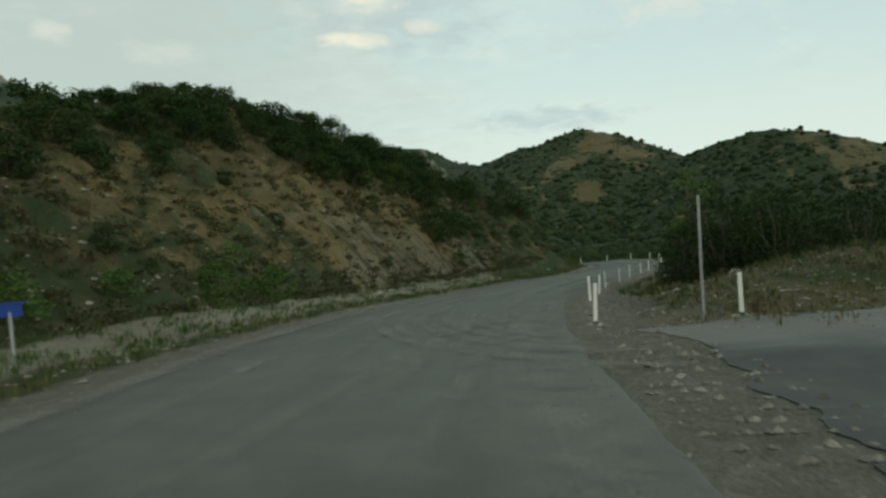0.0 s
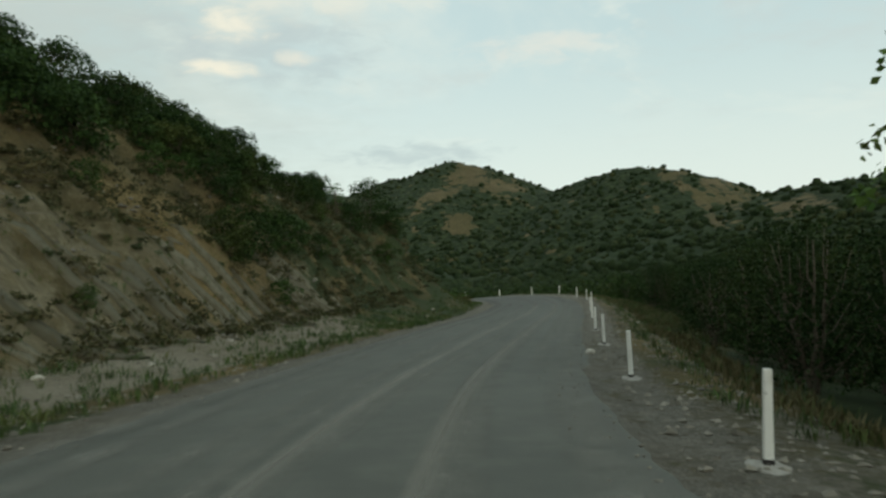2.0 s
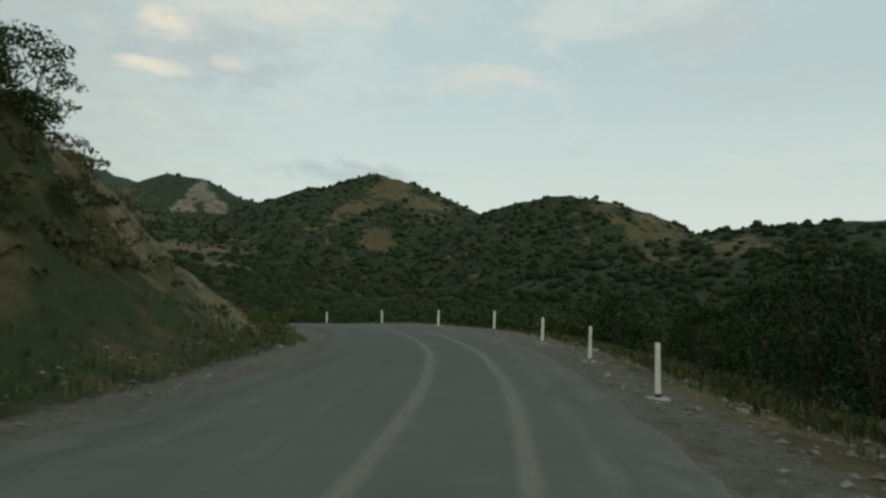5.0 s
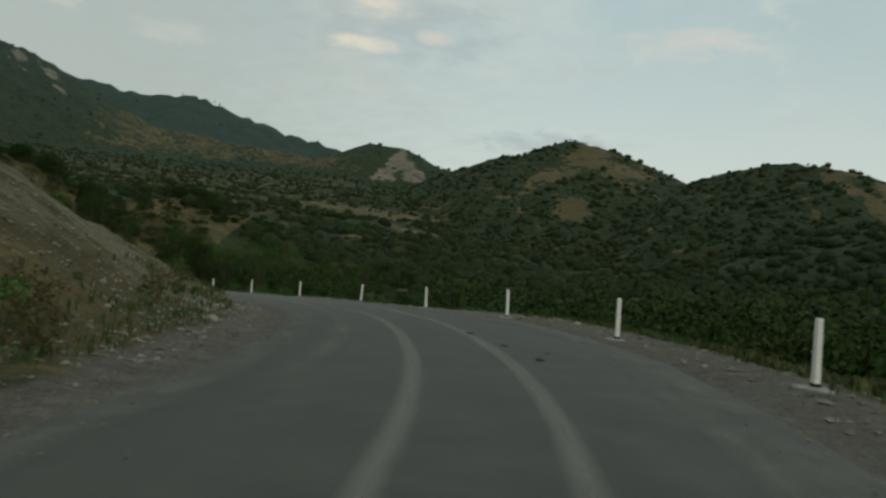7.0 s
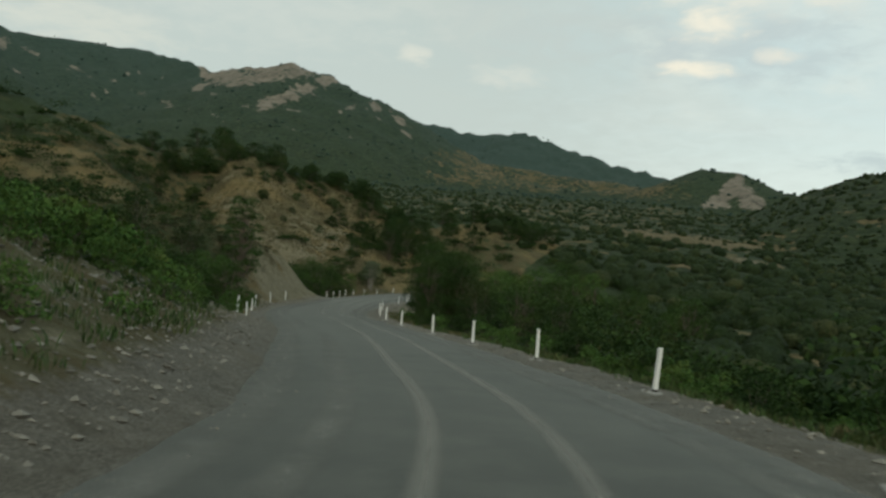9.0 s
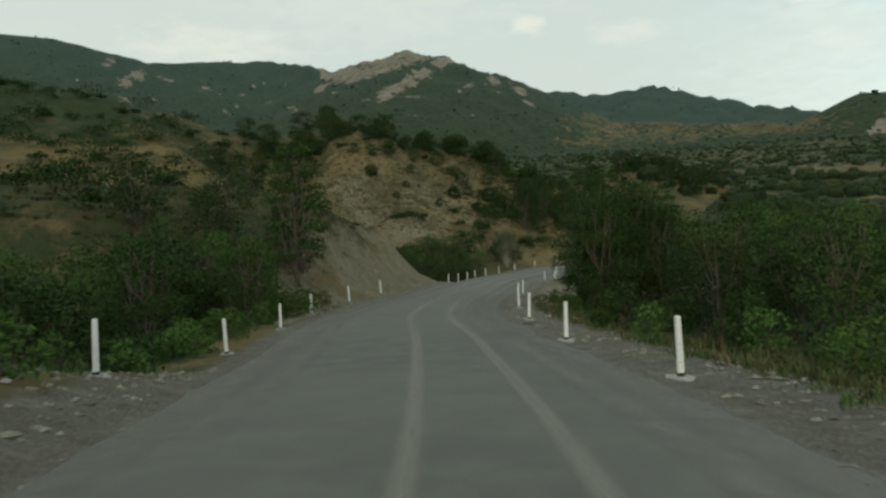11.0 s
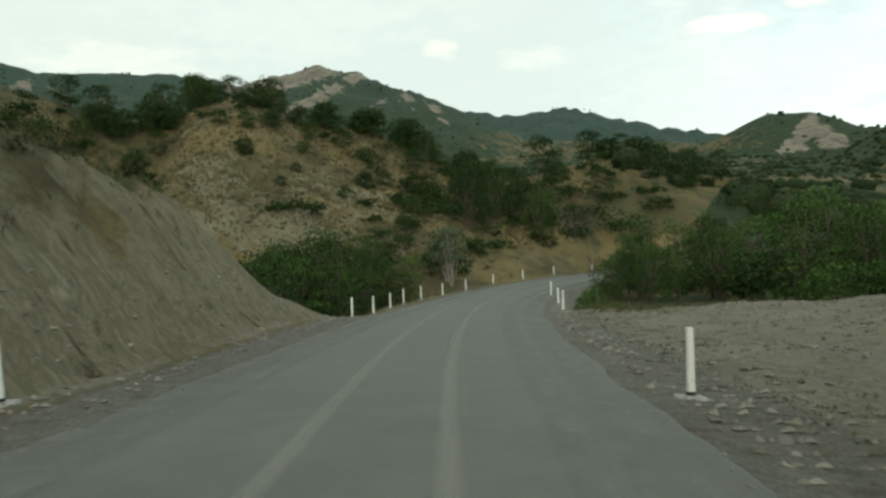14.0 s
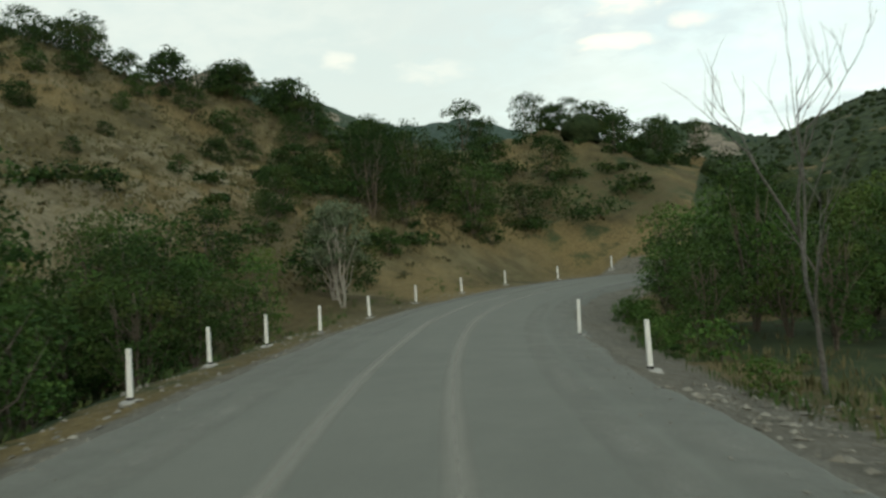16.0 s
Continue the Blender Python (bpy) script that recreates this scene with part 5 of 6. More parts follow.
# ---- far woods: uneven domed crowns over valley and hills, too many to count ----
def dome(g, lumps=6):
    """An uneven leafy dome of unit size: verts and triangles."""
    verts, faces = [(0, 0, 1.0)], []
    for r, z, turn in ((0.62, 0.80, 0.0), (1.0, 0.25, 0.45), (0.80, -0.25, 0.0)):
        for k in range(lumps):
            t = 2 * math.pi * (k + turn) / lumps
            q = g.uniform(0.72, 1.25)
            verts.append((r * q * math.cos(t), r * q * math.sin(t), z * g.uniform(0.78, 1.22)))
    faces += [(0, 1 + k, 1 + (k + 1) % lumps) for k in range(lumps)]
    for row in (0, lumps):
        for k in range(lumps):
            a, b, c, d = 1 + row + k, 1 + row + (k + 1) % lumps, 1 + row + lumps + k, 1 + row + lumps + (k + 1) % lumps
            faces += [(a, c, b), (b, c, d)]
    return np.array(verts), np.array(faces)


def triangles_mesh(name, verts, faces, mat):
    me = bpy.data.meshes.new(name)
    me.vertices.add(len(verts))
    me.vertices.foreach_set("co", verts.astype(np.float32).ravel())
    me.loops.add(faces.size)
    me.loops.foreach_set("vertex_index", faces.astype(np.int32).ravel())
    me.polygons.add(len(faces))
    me.polygons.foreach_set("loop_start", np.arange(0, faces.size, 3, dtype=np.int32))
    me.polygons.foreach_set("use_smooth", np.ones(len(faces), dtype=bool))
    me.update(calc_edges=True)
    me.materials.append(mat)
    return me


def wood_spots(g, count, ring):
    """Places of far crowns: where the land is green, clear of the road and of the open slopes."""
    lo, hi = ring
    az = np.radians(g.uniform(-66, 90, count))
    r = np.exp(g.uniform(math.log(lo), math.log(hi), count))
    x, y = HUB[0] - r * np.sin(az), HUB[1] + r * np.cos(az)
    z, rock, _, green, cliff, *_ = land(x, y)
    s, d, _ = station(x, y)
    patch = fractal(x, y, 25, 3)
    keep = (green + patch * 1.3 - rock - cliff > g.uniform(0.22, 0.72, count)) & ((np.abs(d) > 26) | (s > 275) & (np.abs(d) > 8))
    keep &= ~((x > -100) & (x < -40) & (y > 205) & (y < 262)) & ~((x > -60) & (x < -44) & (y > 236) & (y < 268)) & ~((s < 95) & (d > 0) & (d < 60))
    keep &= ~((x > -130) & (x < -26) & (y > 140) & (y < 268))
    return x[keep], y[keep], z[keep], r[keep]


def woods(name, label, count, ring, lo, hi, seed, mat, leafy=0, leaf=0.3):
    """Crowns as domes of many sizes; leafy: leaf sprays standing off each dome."""
    g = np.random.default_rng(seed)
    x, y, z, r = wood_spots(g, count, ring)
    n = len(x)
    kinds = [dome(g) for _ in range(16)]
    rad = lo + (hi - lo) * g.uniform(0, 1, n) ** 2.2
    turn, tall = g.uniform(0, 6.28, n), g.uniform(0.75, 1.35, n)
    pick = g.integers(0, len(kinds), n)
    verts, faces, base = [], [], 0
    for k, (kv, kf) in enumerate(kinds):
        m = pick == k
        c, s = np.cos(turn[m])[:, None], np.sin(turn[m])[:, None]
        q = rad[m][:, None]
        at = np.stack([x[m][:, None] + q * (c * kv[:, 0] - s * kv[:, 1]), y[m][:, None] + q * (s * kv[:, 0] + c * kv[:, 1]), z[m][:, None] + q * tall[m][:, None] * kv[:, 2]], -1)
        faces.append((kf[None] + (np.arange(m.sum()) * len(kv))[:, None, None] + base).reshape(-1, 3))
        verts.append(at.reshape(-1, 3))
        base += m.sum() * len(kv)
    ob = tagged(new(name, triangles_mesh(name, np.concatenate(verts), np.concatenate(faces), mat)), label, "woodland", kind="stuff")
    if leafy:
        way = unit(g.normal(size=(n * leafy, 3)))
        way[:, 2] = np.abs(way[:, 2]) - 0.1
        rr = np.repeat(rad, leafy)
        c = np.repeat(np.stack([x, y, z], 1), leafy, 0)
        at = c + way * np.stack([rr, rr, rr * np.repeat(tall, leafy)], 1) * g.uniform(0.85, 1.2, n * leafy)[:, None]
        quads = leaves(g, at, 1.0, way, 0.0, 0.7)
        quads = at[:, None] + (quads - at[:, None]) * (leaf * g.uniform(0.7, 1.3, n * leafy))[:, None, None]
        tagged(new(name + "_leaves", quads_mesh(name + "_leaves", quads, WOOD_LEAF)), "leafy sprays over the " + label, "woodland", kind="stuff")
    return ob


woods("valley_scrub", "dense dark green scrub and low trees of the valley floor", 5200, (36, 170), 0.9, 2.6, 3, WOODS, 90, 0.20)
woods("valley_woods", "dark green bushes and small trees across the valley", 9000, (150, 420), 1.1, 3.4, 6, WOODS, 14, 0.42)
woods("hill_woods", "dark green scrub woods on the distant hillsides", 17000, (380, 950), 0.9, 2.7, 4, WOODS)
woods("mountain_woods", "dark woods on far mountain slopes, tinted bluish for haze", 7000, (900, 2400), 1.4, 3.2, 5, HAZY_WOODS)
# ---- verge: grass, stones, rubble ----
def tufts(name, label, count, bands, tall, seed, mat, blades=7):
    """Grass tufts scattered in bands (s0, s1, d0, d1)."""
    g = np.random.default_rng(seed)
    areas = np.array([(b[1] - b[0]) * abs(b[3] - b[2]) for b in bands])
    pick = g.choice(len(bands), count, p=areas / areas.sum())
    b = np.array(bands)[pick]
    s = b[:, 0] + (b[:, 1] - b[:, 0]) * g.uniform(0, 1, count)
    d = b[:, 2] + (b[:, 3] - b[:, 2]) * g.uniform(0, 1, count)
    at = np.array([on_road(a, c)[:2] for a, c in zip(s, d)])
    patch = fractal(at[:, 0], at[:, 1], 2.2, 3)
    at = at[patch > g.uniform(-0.35, 0.2, count)]
    z = np.array([height(a, c) for a, c in at]) - 0.02
    n = len(at) * blades
    root = np.repeat(np.column_stack([at, z]), blades, 0) + np.column_stack([g.normal(size=(n, 2)) * 0.07, np.zeros(n)])
    lean = g.normal(size=(n, 2)) * 0.38
    h = tall * g.uniform(0.5, 1.3, n)
    top = root + np.column_stack([lean * h[:, None], h])
    side = np.column_stack([-lean[:, 1], lean[:, 0], np.zeros(n)])
    side = unit(side + 1e-4) * (0.012 + 0.05 * h)[:, None]
    midp = (root + top) / 2 + np.column_stack([-lean * h[:, None] * 0.12, 0.1 * h])
    ob = new(name, quads_mesh(name, np.stack([root, midp + side * 0.6, top, midp - side * 0.6], 1), mat))
    return tagged(ob, label, "grass", kind="stuff")


GRASS_DRY = material("dry_grass", leaf_look((0.080, 0.072, 0.034), (0.180, 0.155, 0.080), (0.110, 0.108, 0.045)), 0.9, 0.15)
GRASS_GREEN = material("verge_grass", leaf_look((0.026, 0.052, 0.014), (0.080, 0.125, 0.035), (0.12, 0.12, 0.04)), 0.8, 0.2)
tufts("verge_weeds", "green weeds and grass along the road edge", 11500, [(-4, 62, 8, 12.5), (128, 160, 5, 10), (100, 162, -8, -4.7), (166, 180, 5, 9), (-4, 70, 4.2, 6.2), (-4, 70, 4.4, 8.5), (60, 100, 4.2, 7.5), (70, 100, 4.6, 6.5), (100, 140, 4.8, 6.5), (36, 100, -8, -5.2), (100, 160, -8, -5.6), (140, 180, 6.0, 9), (216, 262, 5.8, 8), (160, 190, -7, -5.2), (216, 250, -7, -4.8), (19, 34, -16, -6)], 0.22, 1, GRASS_GREEN)
tufts("dry_grass", "dry straw-coloured grass on banks and slopes", 13000, [(-4, 100, 8, 26), (166, 184, 5.2, 10), (178, 216, 7, 20), (88, 126, 4.8, 7.5), (88, 126, 11, 20), (80, 128, -12, -5.6), (178, 216, 9, 24), (214, 224, -16, -5.5), (14, 34, -16, -6), (150, 190, -9, -5), (216, 262, -9, -5.5)], 0.26, 2, GRASS_DRY, 6)

tufts("verge_meadow", "belt of tall dry grass between gravel and thicket", 5200, [(60, 128, -9.5, -6.2), (128, 162, -8.5, -6.6), (30, 60, -7.5, -6.2)], 0.26, 23, GRASS_DRY, 8)
tufts("verge_meadow_green", "belt of green grass between gravel and thicket", 3000, [(60, 162, -10.5, -6.4)], 0.30, 24, GRASS_GREEN, 8)
tufts("bank_grass", "short rusty grass on the bank by the junction", 1500, [(16, 34, -17, -6.5)], 0.13, 26, GRASS_DRY, 8)
tufts("bank_weeds", "low green weeds on the bank by the junction", 700, [(16, 34, -17, -5.6)], 0.12, 28, GRASS_GREEN, 8)
tufts("cut_grass", "dry grass over the top of the second cut", 4200, [(180, 214, 8.5, 24)], 0.24, 29, GRASS_DRY, 7)
tufts("low_grass", "sparse short grass between gravel and bare sand", 1000, [(186, 222, -7.5, -4.8), (196, 222, -15, -7)], 0.07, 21, GRASS_DRY, 8)
tufts("low_weeds", "short green weeds between gravel and bare sand", 260, [(186, 222, -7.0, -4.8)], 0.07, 22, GRASS_GREEN, 9)


def hill_grass():
    g = np.random.default_rng(8)
    x, y = g.uniform(-105, -45, 14000), g.uniform(208, 268, 14000)
    _, d, _ = station(x, y)
    keep = d > 10
    at = np.stack([x[keep], y[keep]], 1)
    z = np.array([height(a, c) for a, c in at])
    root = np.repeat(np.column_stack([at, z]), 2, 0)
    n = len(root)
    h = g.uniform(0.12, 0.34, n)
    lean = g.normal(size=(n, 2)) * 0.4
    top = root + np.column_stack([lean * h[:, None], h])
    a = g.uniform(0, 6.28, n)
    side = np.column_stack([np.cos(a), np.sin(a), 0 * a]) * 0.07
    ob = new("hill_grass", quads_mesh("hill_grass", np.stack([root - side * 0.4, root + side * 0.4, top + side, top - side], 1), GRASS_DRY))
    tagged(ob, "dry yellow grass covering the ochre hill", "grass", kind="stuff")


hill_grass()


def pebble(rng, size):
    """A broken stone: a squashed, jittered eight-faced lump."""
    pts = []
    for k in range(4):
        a = math.pi * k / 2 + rng.uniform(-0.45, 0.45)
        q = rng.uniform(0.7, 1.25)
        pts.append((size * q * math.cos(a), size * q * math.sin(a) * 0.8, size * rng.uniform(-0.2, 0.2)))
    pts += [(size * rng.uniform(-0.3, 0.3), size * rng.uniform(-0.3, 0.3), size * rng.uniform(0.4, 0.7)), (0, 0, -size * 0.5)]
    faces = []
    for k in range(4):
        faces += [(k, (k + 1) % 4, 4), ((k + 1) % 4, k, 5)]
    return pts, faces


def rubble(name, label, count, bands, lo, hi, seed):
    rng = random.Random(seed)
    kinds = [pebble(rng, 1.0) for _ in range(12)]
    verts, faces = [], []
    weights = [(b[1] - b[0]) * abs(b[3] - b[2]) * b[4] for b in bands]
    for _ in range(count):
        b = rng.choices(bands, weights)[0]
        x, y, _ = on_road(rng.uniform(b[0], b[1]), rng.uniform(b[2], b[3]))
        size = lo * (hi / lo) ** (rng.random() ** 2.2)
        z = height(x, y) + size * 0.12
        t = rng.uniform(0, 6.28)
        c, s = math.cos(t) * size, math.sin(t) * size
        kv, kf = rng.choice(kinds)
        base = len(verts)
        verts += [(x + c * p - s * q, y + s * p + c * q, z + size * w) for p, q, w in kv]
        faces += [tuple(base + i for i in f) for f in kf]
    ob = new(name, raw_mesh(name, verts, faces, STONE))
    return tagged(ob, label, "gravel", kind="stuff")


rubble("verge_rubble", "loose broken stones and gravel beside the asphalt", 26000, [(176, 216, 3.8, 7, 1.6), (-4, 100, 3.7, 6.5, 0.6), (20, 100, -7, -3.8, 1.3), (100, 140, -6.5, -3.8, 1.0), (104, 160, 3.8, 10, 1.6), (140, 190, -6, -3.8, 1.2), (176, 216, 3.8, 6, 0.8), (190, 222, -16, -3.8, 1.0), (186, 224, -5.8, -3.7, 2.6), (216, 255, 3.9, 6, 1.0), (-4, 13, -5.7, -3.8, 2.4), (13.5, 26, -12, -3.8, 1.2)], 0.015, 0.11, 6)

rubble("bank_rubble", "coarse broken stones on banks and verges", 9000, [(100, 160, 3.9, 9.5, 2.2), (100, 162, -6.8, -4.0, 1.6), (60, 100, -6.8, -3.9, 1.2), (-4, 13, -5.6, -3.7, 2.6), (13.5, 27, -11, -3.8, 2.2), (28, 60, -6.5, -3.9, 1.5), (-5, 62, 4.2, 8, 1.2), (150, 190, -6.5, -4.0, 1.2), (186, 213, 3.9, 5.2, 1.2)], 0.03, 0.10, 61)
rubble("slope_stones", "stones weathering out of the first slope", 3500, [(-5, 92, 8.5, 20, 1.0)], 0.04, 0.20, 62)


def strata():
    """Steep beds of hard rock that stand out of the first cut, one behind the other."""
    cut = tagged(new("rock_cut"), "leaning beds of pale marl standing out of the road cut", "rock face", kind="structure")
    rng = random.Random(12)
    s = 43.0
    while s < 66:
        s += rng.uniform(0.45, 0.95)
        d0, d1 = rng.uniform(7.8, 9.2), rng.uniform(10.4, 12.8)
        if rng.random() < 0.25:
            d1 = d0 + (d1 - d0) * rng.uniform(0.3, 0.6)
        wide, proud = rng.uniform(0.25, 0.8), rng.uniform(0.03, 0.13)
        verts, faces, steps = [], [], 7
        for k in range(steps):
            u = k / (steps - 1)
            d = d0 + (d1 - d0) * u
            at = s - 0.75 * (d - d0) + rng.uniform(-0.12, 0.12)
            out = proud * (0.15 + math.sin(math.pi * min(0.98, u + 0.08)) ** 0.5) * rng.uniform(0.6, 1.2)
            for e, h in ((-0.5, -0.5), (-0.42, 0.9), (0.30, 1.0), (0.5, -0.5)):
                i = int(np.searchsorted(LINE_S, at))
                a, c = at + e * wide * rng.uniform(0.8, 1.2) - LINE_S[i], d - (out * 0.7 if h > 0 else -0.3)
                x, y = LINE[i, 0] + TANGENT[i, 0] * a + NORMAL[i, 0] * c, LINE[i, 1] + TANGENT[i, 1] * a + NORMAL[i, 1] * c
                top = height(LINE[i, 0] + TANGENT[i, 0] * a + NORMAL[i, 0] * d, LINE[i, 1] + TANGENT[i, 1] * a + NORMAL[i, 1] * d)
                verts.append((x, y, top + (out * 0.7 * h if h > 0 else -0.2)))
            if k:
                v = k * 4
                faces += [(v + j - 4, v + j - 3, v + j + 1, v + j) for j in range(3)]
        faces += [(0, 1, 2, 3), tuple(len(verts) - 4 + j for j in (3, 2, 1, 0))]
        part("bed", raw_mesh("bed", verts, faces, MARL, True), cut)


def marl_look(n, where):
    ob, _ = rnd(n)
    g = n.noise(where, 3.5, 6, 0.7)
    col = n.mix(ob, (0.10, 0.094, 0.066, 1), (0.18, 0.168, 0.122, 1))
    return n.mix(n.grey(g, 0.45, 0.7), col, (0.095, 0.085, 0.055, 1)), g, 0.08


MARL = material("pale_marl", marl_look, 0.95, 0.1)
strata()


def boulder(x, y, size, seed):
    rng = random.Random(seed)
    bm = bmesh.new()
    bmesh.ops.create_icosphere(bm, subdivisions=2, radius=size)
    for v in bm.verts:
        k = 1 + 0.45 * noise.noise(v.co * 1.4 / size + Vector((seed, 0, 0)))
        v.co = Vector((v.co.x * k * 1.2, v.co.y * k, v.co.z * k * 0.65))
    me = bpy.data.meshes.new("rock")
    bm.to_mesh(me)
    bm.free()
    me.materials.append(STONE)
    ob = tagged(new("rock", me), "pale angular rock lying on the verge", "rock", "verge rocks")
    ob.matrix_basis = pose(x, y, height(x, y) + size * 0.12, rng.uniform(-15, 15), rng.uniform(-15, 15), rng.uniform(0, 360))


rng = random.Random(77)
for n in range(46):
    s0, s1, d0, d1 = rng.choice([(10, 90, 5.5, 9), (10, 90, 5.5, 9), (108, 138, 4.8, 8), (130, 158, 5, 10), (140, 158, 5, 9), (150, 190, -7, -5), (86, 98, -7.2, -5.8), (60, 100, -6.5, -5)])
    x, y, _ = on_road(rng.uniform(s0, s1), rng.uniform(d0, d1))
    boulder(x, y, rng.uniform(0.06, 0.15), n)


def gravel_spill():
    """Small stones thrown onto the asphalt along its edges."""
    rng = random.Random(66)
    kinds = [pebble(rng, 1.0) for _ in range(6)]
    verts, faces = [], []
    for _ in range(3600):
        s, side = rng.uniform(-4, 262), rng.choice((1, -1))
        d = side * (HALF + 0.25 - abs(rng.gauss(0, 0.42)))
        x, y, z = on_road(s, d)
        z += float(np.interp(abs(d), [0, 1.8, HALF], [0.05, 0.03, -0.02])) - float(bank(s)) * d
        size = rng.uniform(0.010, 0.034)
        kv, kf = rng.choice(kinds)
        base = len(verts)
        verts += [(x + size * p, y + size * q, z + size * (w + 0.3)) for p, q, w in kv]
        faces += [tuple(base + i for i in f) for f in kf]
    tagged(new("gravel_spill", raw_mesh("gravel_spill", verts, faces, STONE)), "scattered small stones along the asphalt edge", "gravel", kind="stuff")


gravel_spill()


# ---- tyre tracks of pale dust ----
def dust_material(name, low, high, colour):
    mat = bpy.data.materials.new(name)
    mat.use_nodes = True
    n = Nodes(mat.node_tree)
    where = n.tree.nodes.new("ShaderNodeNewGeometry").outputs["Position"]
    edge = n.tree.nodes.new("ShaderNodeAttribute")
    edge.attribute_name = "cover"
    soft = n.noise(where, 1.1, 5, 0.7)
    fine = n.noise(where, 30, 3, 0.7)
    amount = n.math("ADD", n.math("MULTIPLY", soft, 0.6), n.math("MULTIPLY", fine, 0.4))
    mask = n.math("MULTIPLY", n.grey(amount, low, high), edge.outputs["Fac"])
    bsdf = n.add("ShaderNodeBsdfPrincipled", Roughness=0.95)
    n.put(bsdf.inputs["Base Color"], n.mix(fine, tuple(0.8 * c for c in colour[:3]) + (1,), colour))
    mixer = n.tree.nodes.new("ShaderNodeMixShader")
    n.put(mixer.inputs[0], mask)
    n.put(mixer.inputs[1], n.tree.nodes.new("ShaderNodeBsdfTransparent").outputs[0])
    n.put(mixer.inputs[2], bsdf.outputs[0])
    n.put(n.tree.nodes.new("ShaderNodeOutputMaterial").inputs[0], mixer.outputs[0])
    return mat


DUST = dust_material("pale_dust", 0.22, 0.48, (0.31, 0.295, 0.255, 1))
DUST_THIN = dust_material("thin_dust", 0.34, 0.66, (0.235, 0.230, 0.200, 1))


def road_top(d):
    return float(np.interp(abs(d), [0, 1.8, HALF], [0.05, 0.03, -0.02]))


def streak(line, width, mat, strength=1.0, fade=6.0, lift=0.005):
    """A dust streak through (s, d) points along the road, dense in its middle and thin at its edges."""
    s = np.arange(line[0][0], line[-1][0], 0.8)
    d = np.interp(s, [p[0] for p in line], [p[1] for p in line])
    d = np.convolve(np.pad(d, 5, "edge"), np.ones(11) / 11, "valid")
    verts, faces, cover = [], [], []
    for k, (a, b) in enumerate(zip(s, d)):
        i = int(np.clip(np.searchsorted(LINE_S, a), 0, len(LINE) - 1))
        for j, u in enumerate((-0.5, -0.25, 0.0, 0.25, 0.5)):
            e = b + u * width
            verts.append((LINE[i, 0] + NORMAL[i, 0] * e, LINE[i, 1] + NORMAL[i, 1] * e, LINE[i, 2] + road_top(e) + lift - bank(LINE_S[i]) * e))
            cover.append((0, 0.7, 1, 0.7, 0)[j] * strength * min(1, (a - s[0]) / fade, (s[-1] - a) / fade))
        if k:
            v = k * 5
            faces += [(v + j - 5, v + j - 4, v + j + 1, v + j) for j in range(4)]
    me = raw_mesh("dust_streak", verts, faces, mat, True)
    me.attributes.new("cover", "FLOAT", "POINT").data.foreach_set("value", np.array(cover, np.float32))
    tagged(new("dust_streak", me), "pale dust tyre track on the asphalt", "tyre track", "dust tracks", "structure")


MIDDLE = [(24, -0.6), (48, -0.68), (82, -1.0), (100, -0.4), (112, 0.22), (126, 0.12), (137, -0.15), (150, -0.6), (167, -1.0), (182, -0.7), (195, -0.18), (217, 0.03), (240, 0.4), (262, 0.4)]
for side in (-0.71, 0.71):
    streak([(s, d + side) for s, d in MIDDLE], 0.34, DUST, 0.58)
for n, (a, b, d0, d1, w) in enumerate([(2, 60, 0.6, -0.9, 0.5), (6, 70, -1.8, -1.6, 0.7), (0, 44, 1.7, 0.9, 0.5), (14, 96, 2.2, 1.9, 0.6), (40, 110, -2.4, -2.5, 0.5), (20, 90, 0.3, 0.9, 0.4), (100, 150, 2.0, 1.6, 0.6), (110, 190, -2.5, -2.4, 0.6), (150, 240, 2.2, 2.1, 0.7), (170, 250, -2.4, -2.2, 0.6), (2, 30, -0.4, -2.2, 0.6), (0, 24, 0.9, -2.5, 0.5), (0, 20, -0.9, -2.9, 0.5)]):
    streak([(a, d0), ((a + b) / 2, (d0 + d1) / 2 + 0.15), (b, d1)], w, DUST_THIN, 0.8, 8, 0.007 + 0.0005 * n)
streak([(-20, -2.6), (10, -2.5), (26, -2.6)], 1.7, DUST_THIN, 0.8, 5, 0.02)
for side, d in ((1, 2.95), (-1, -2.95)):
    streak([(-20, d), (100, d), (200, d), (280, d)], 0.9, DUST_THIN, 0.7, 5, 0.016)


def swirl(centre, radius, a0, a1, width, strength, lift):
    """A dust arc left by wheels turning into the side road; angles from +x, anticlockwise."""
    count = 30
    verts, faces, cover = [], [], []
    for k in range(count):
        u = k / (count - 1)
        t = radians(a0 + (a1 - a0) * u)
        r = radius * (1 + 0.9 * max(0.0, 0.45 - u) ** 2)
        for j, q in enumerate((-0.5, -0.2, 0.2, 0.5)):
            x, y = centre[0] + (r + q * width) * math.cos(t), centre[1] + (r + q * width) * math.sin(t) * 1.5
            s, d, z = station(x, y)
            top = road_top(d[0]) if abs(d[0]) < HALF else -0.02
            verts.append((x, y, max(z[0] + top, height(x, y) + 0.02) + lift))
            cover.append((0, 1, 1, 0)[j] * strength * min(1, 5 * u, 5 * (1 - u)))
        if k:
            v = k * 4
            faces += [(v + j - 4, v + j - 3, v + j + 1, v + j) for j in range(3)]
    me = raw_mesh("dust_arc", verts, faces, DUST_THIN, True)
    me.attributes.new("cover", "FLOAT", "POINT").data.foreach_set("value", np.array(cover, np.float32))
    tagged(new("dust_arc", me), "pale curved dust track turning into the side road", "tyre track", "dust tracks", "structure")


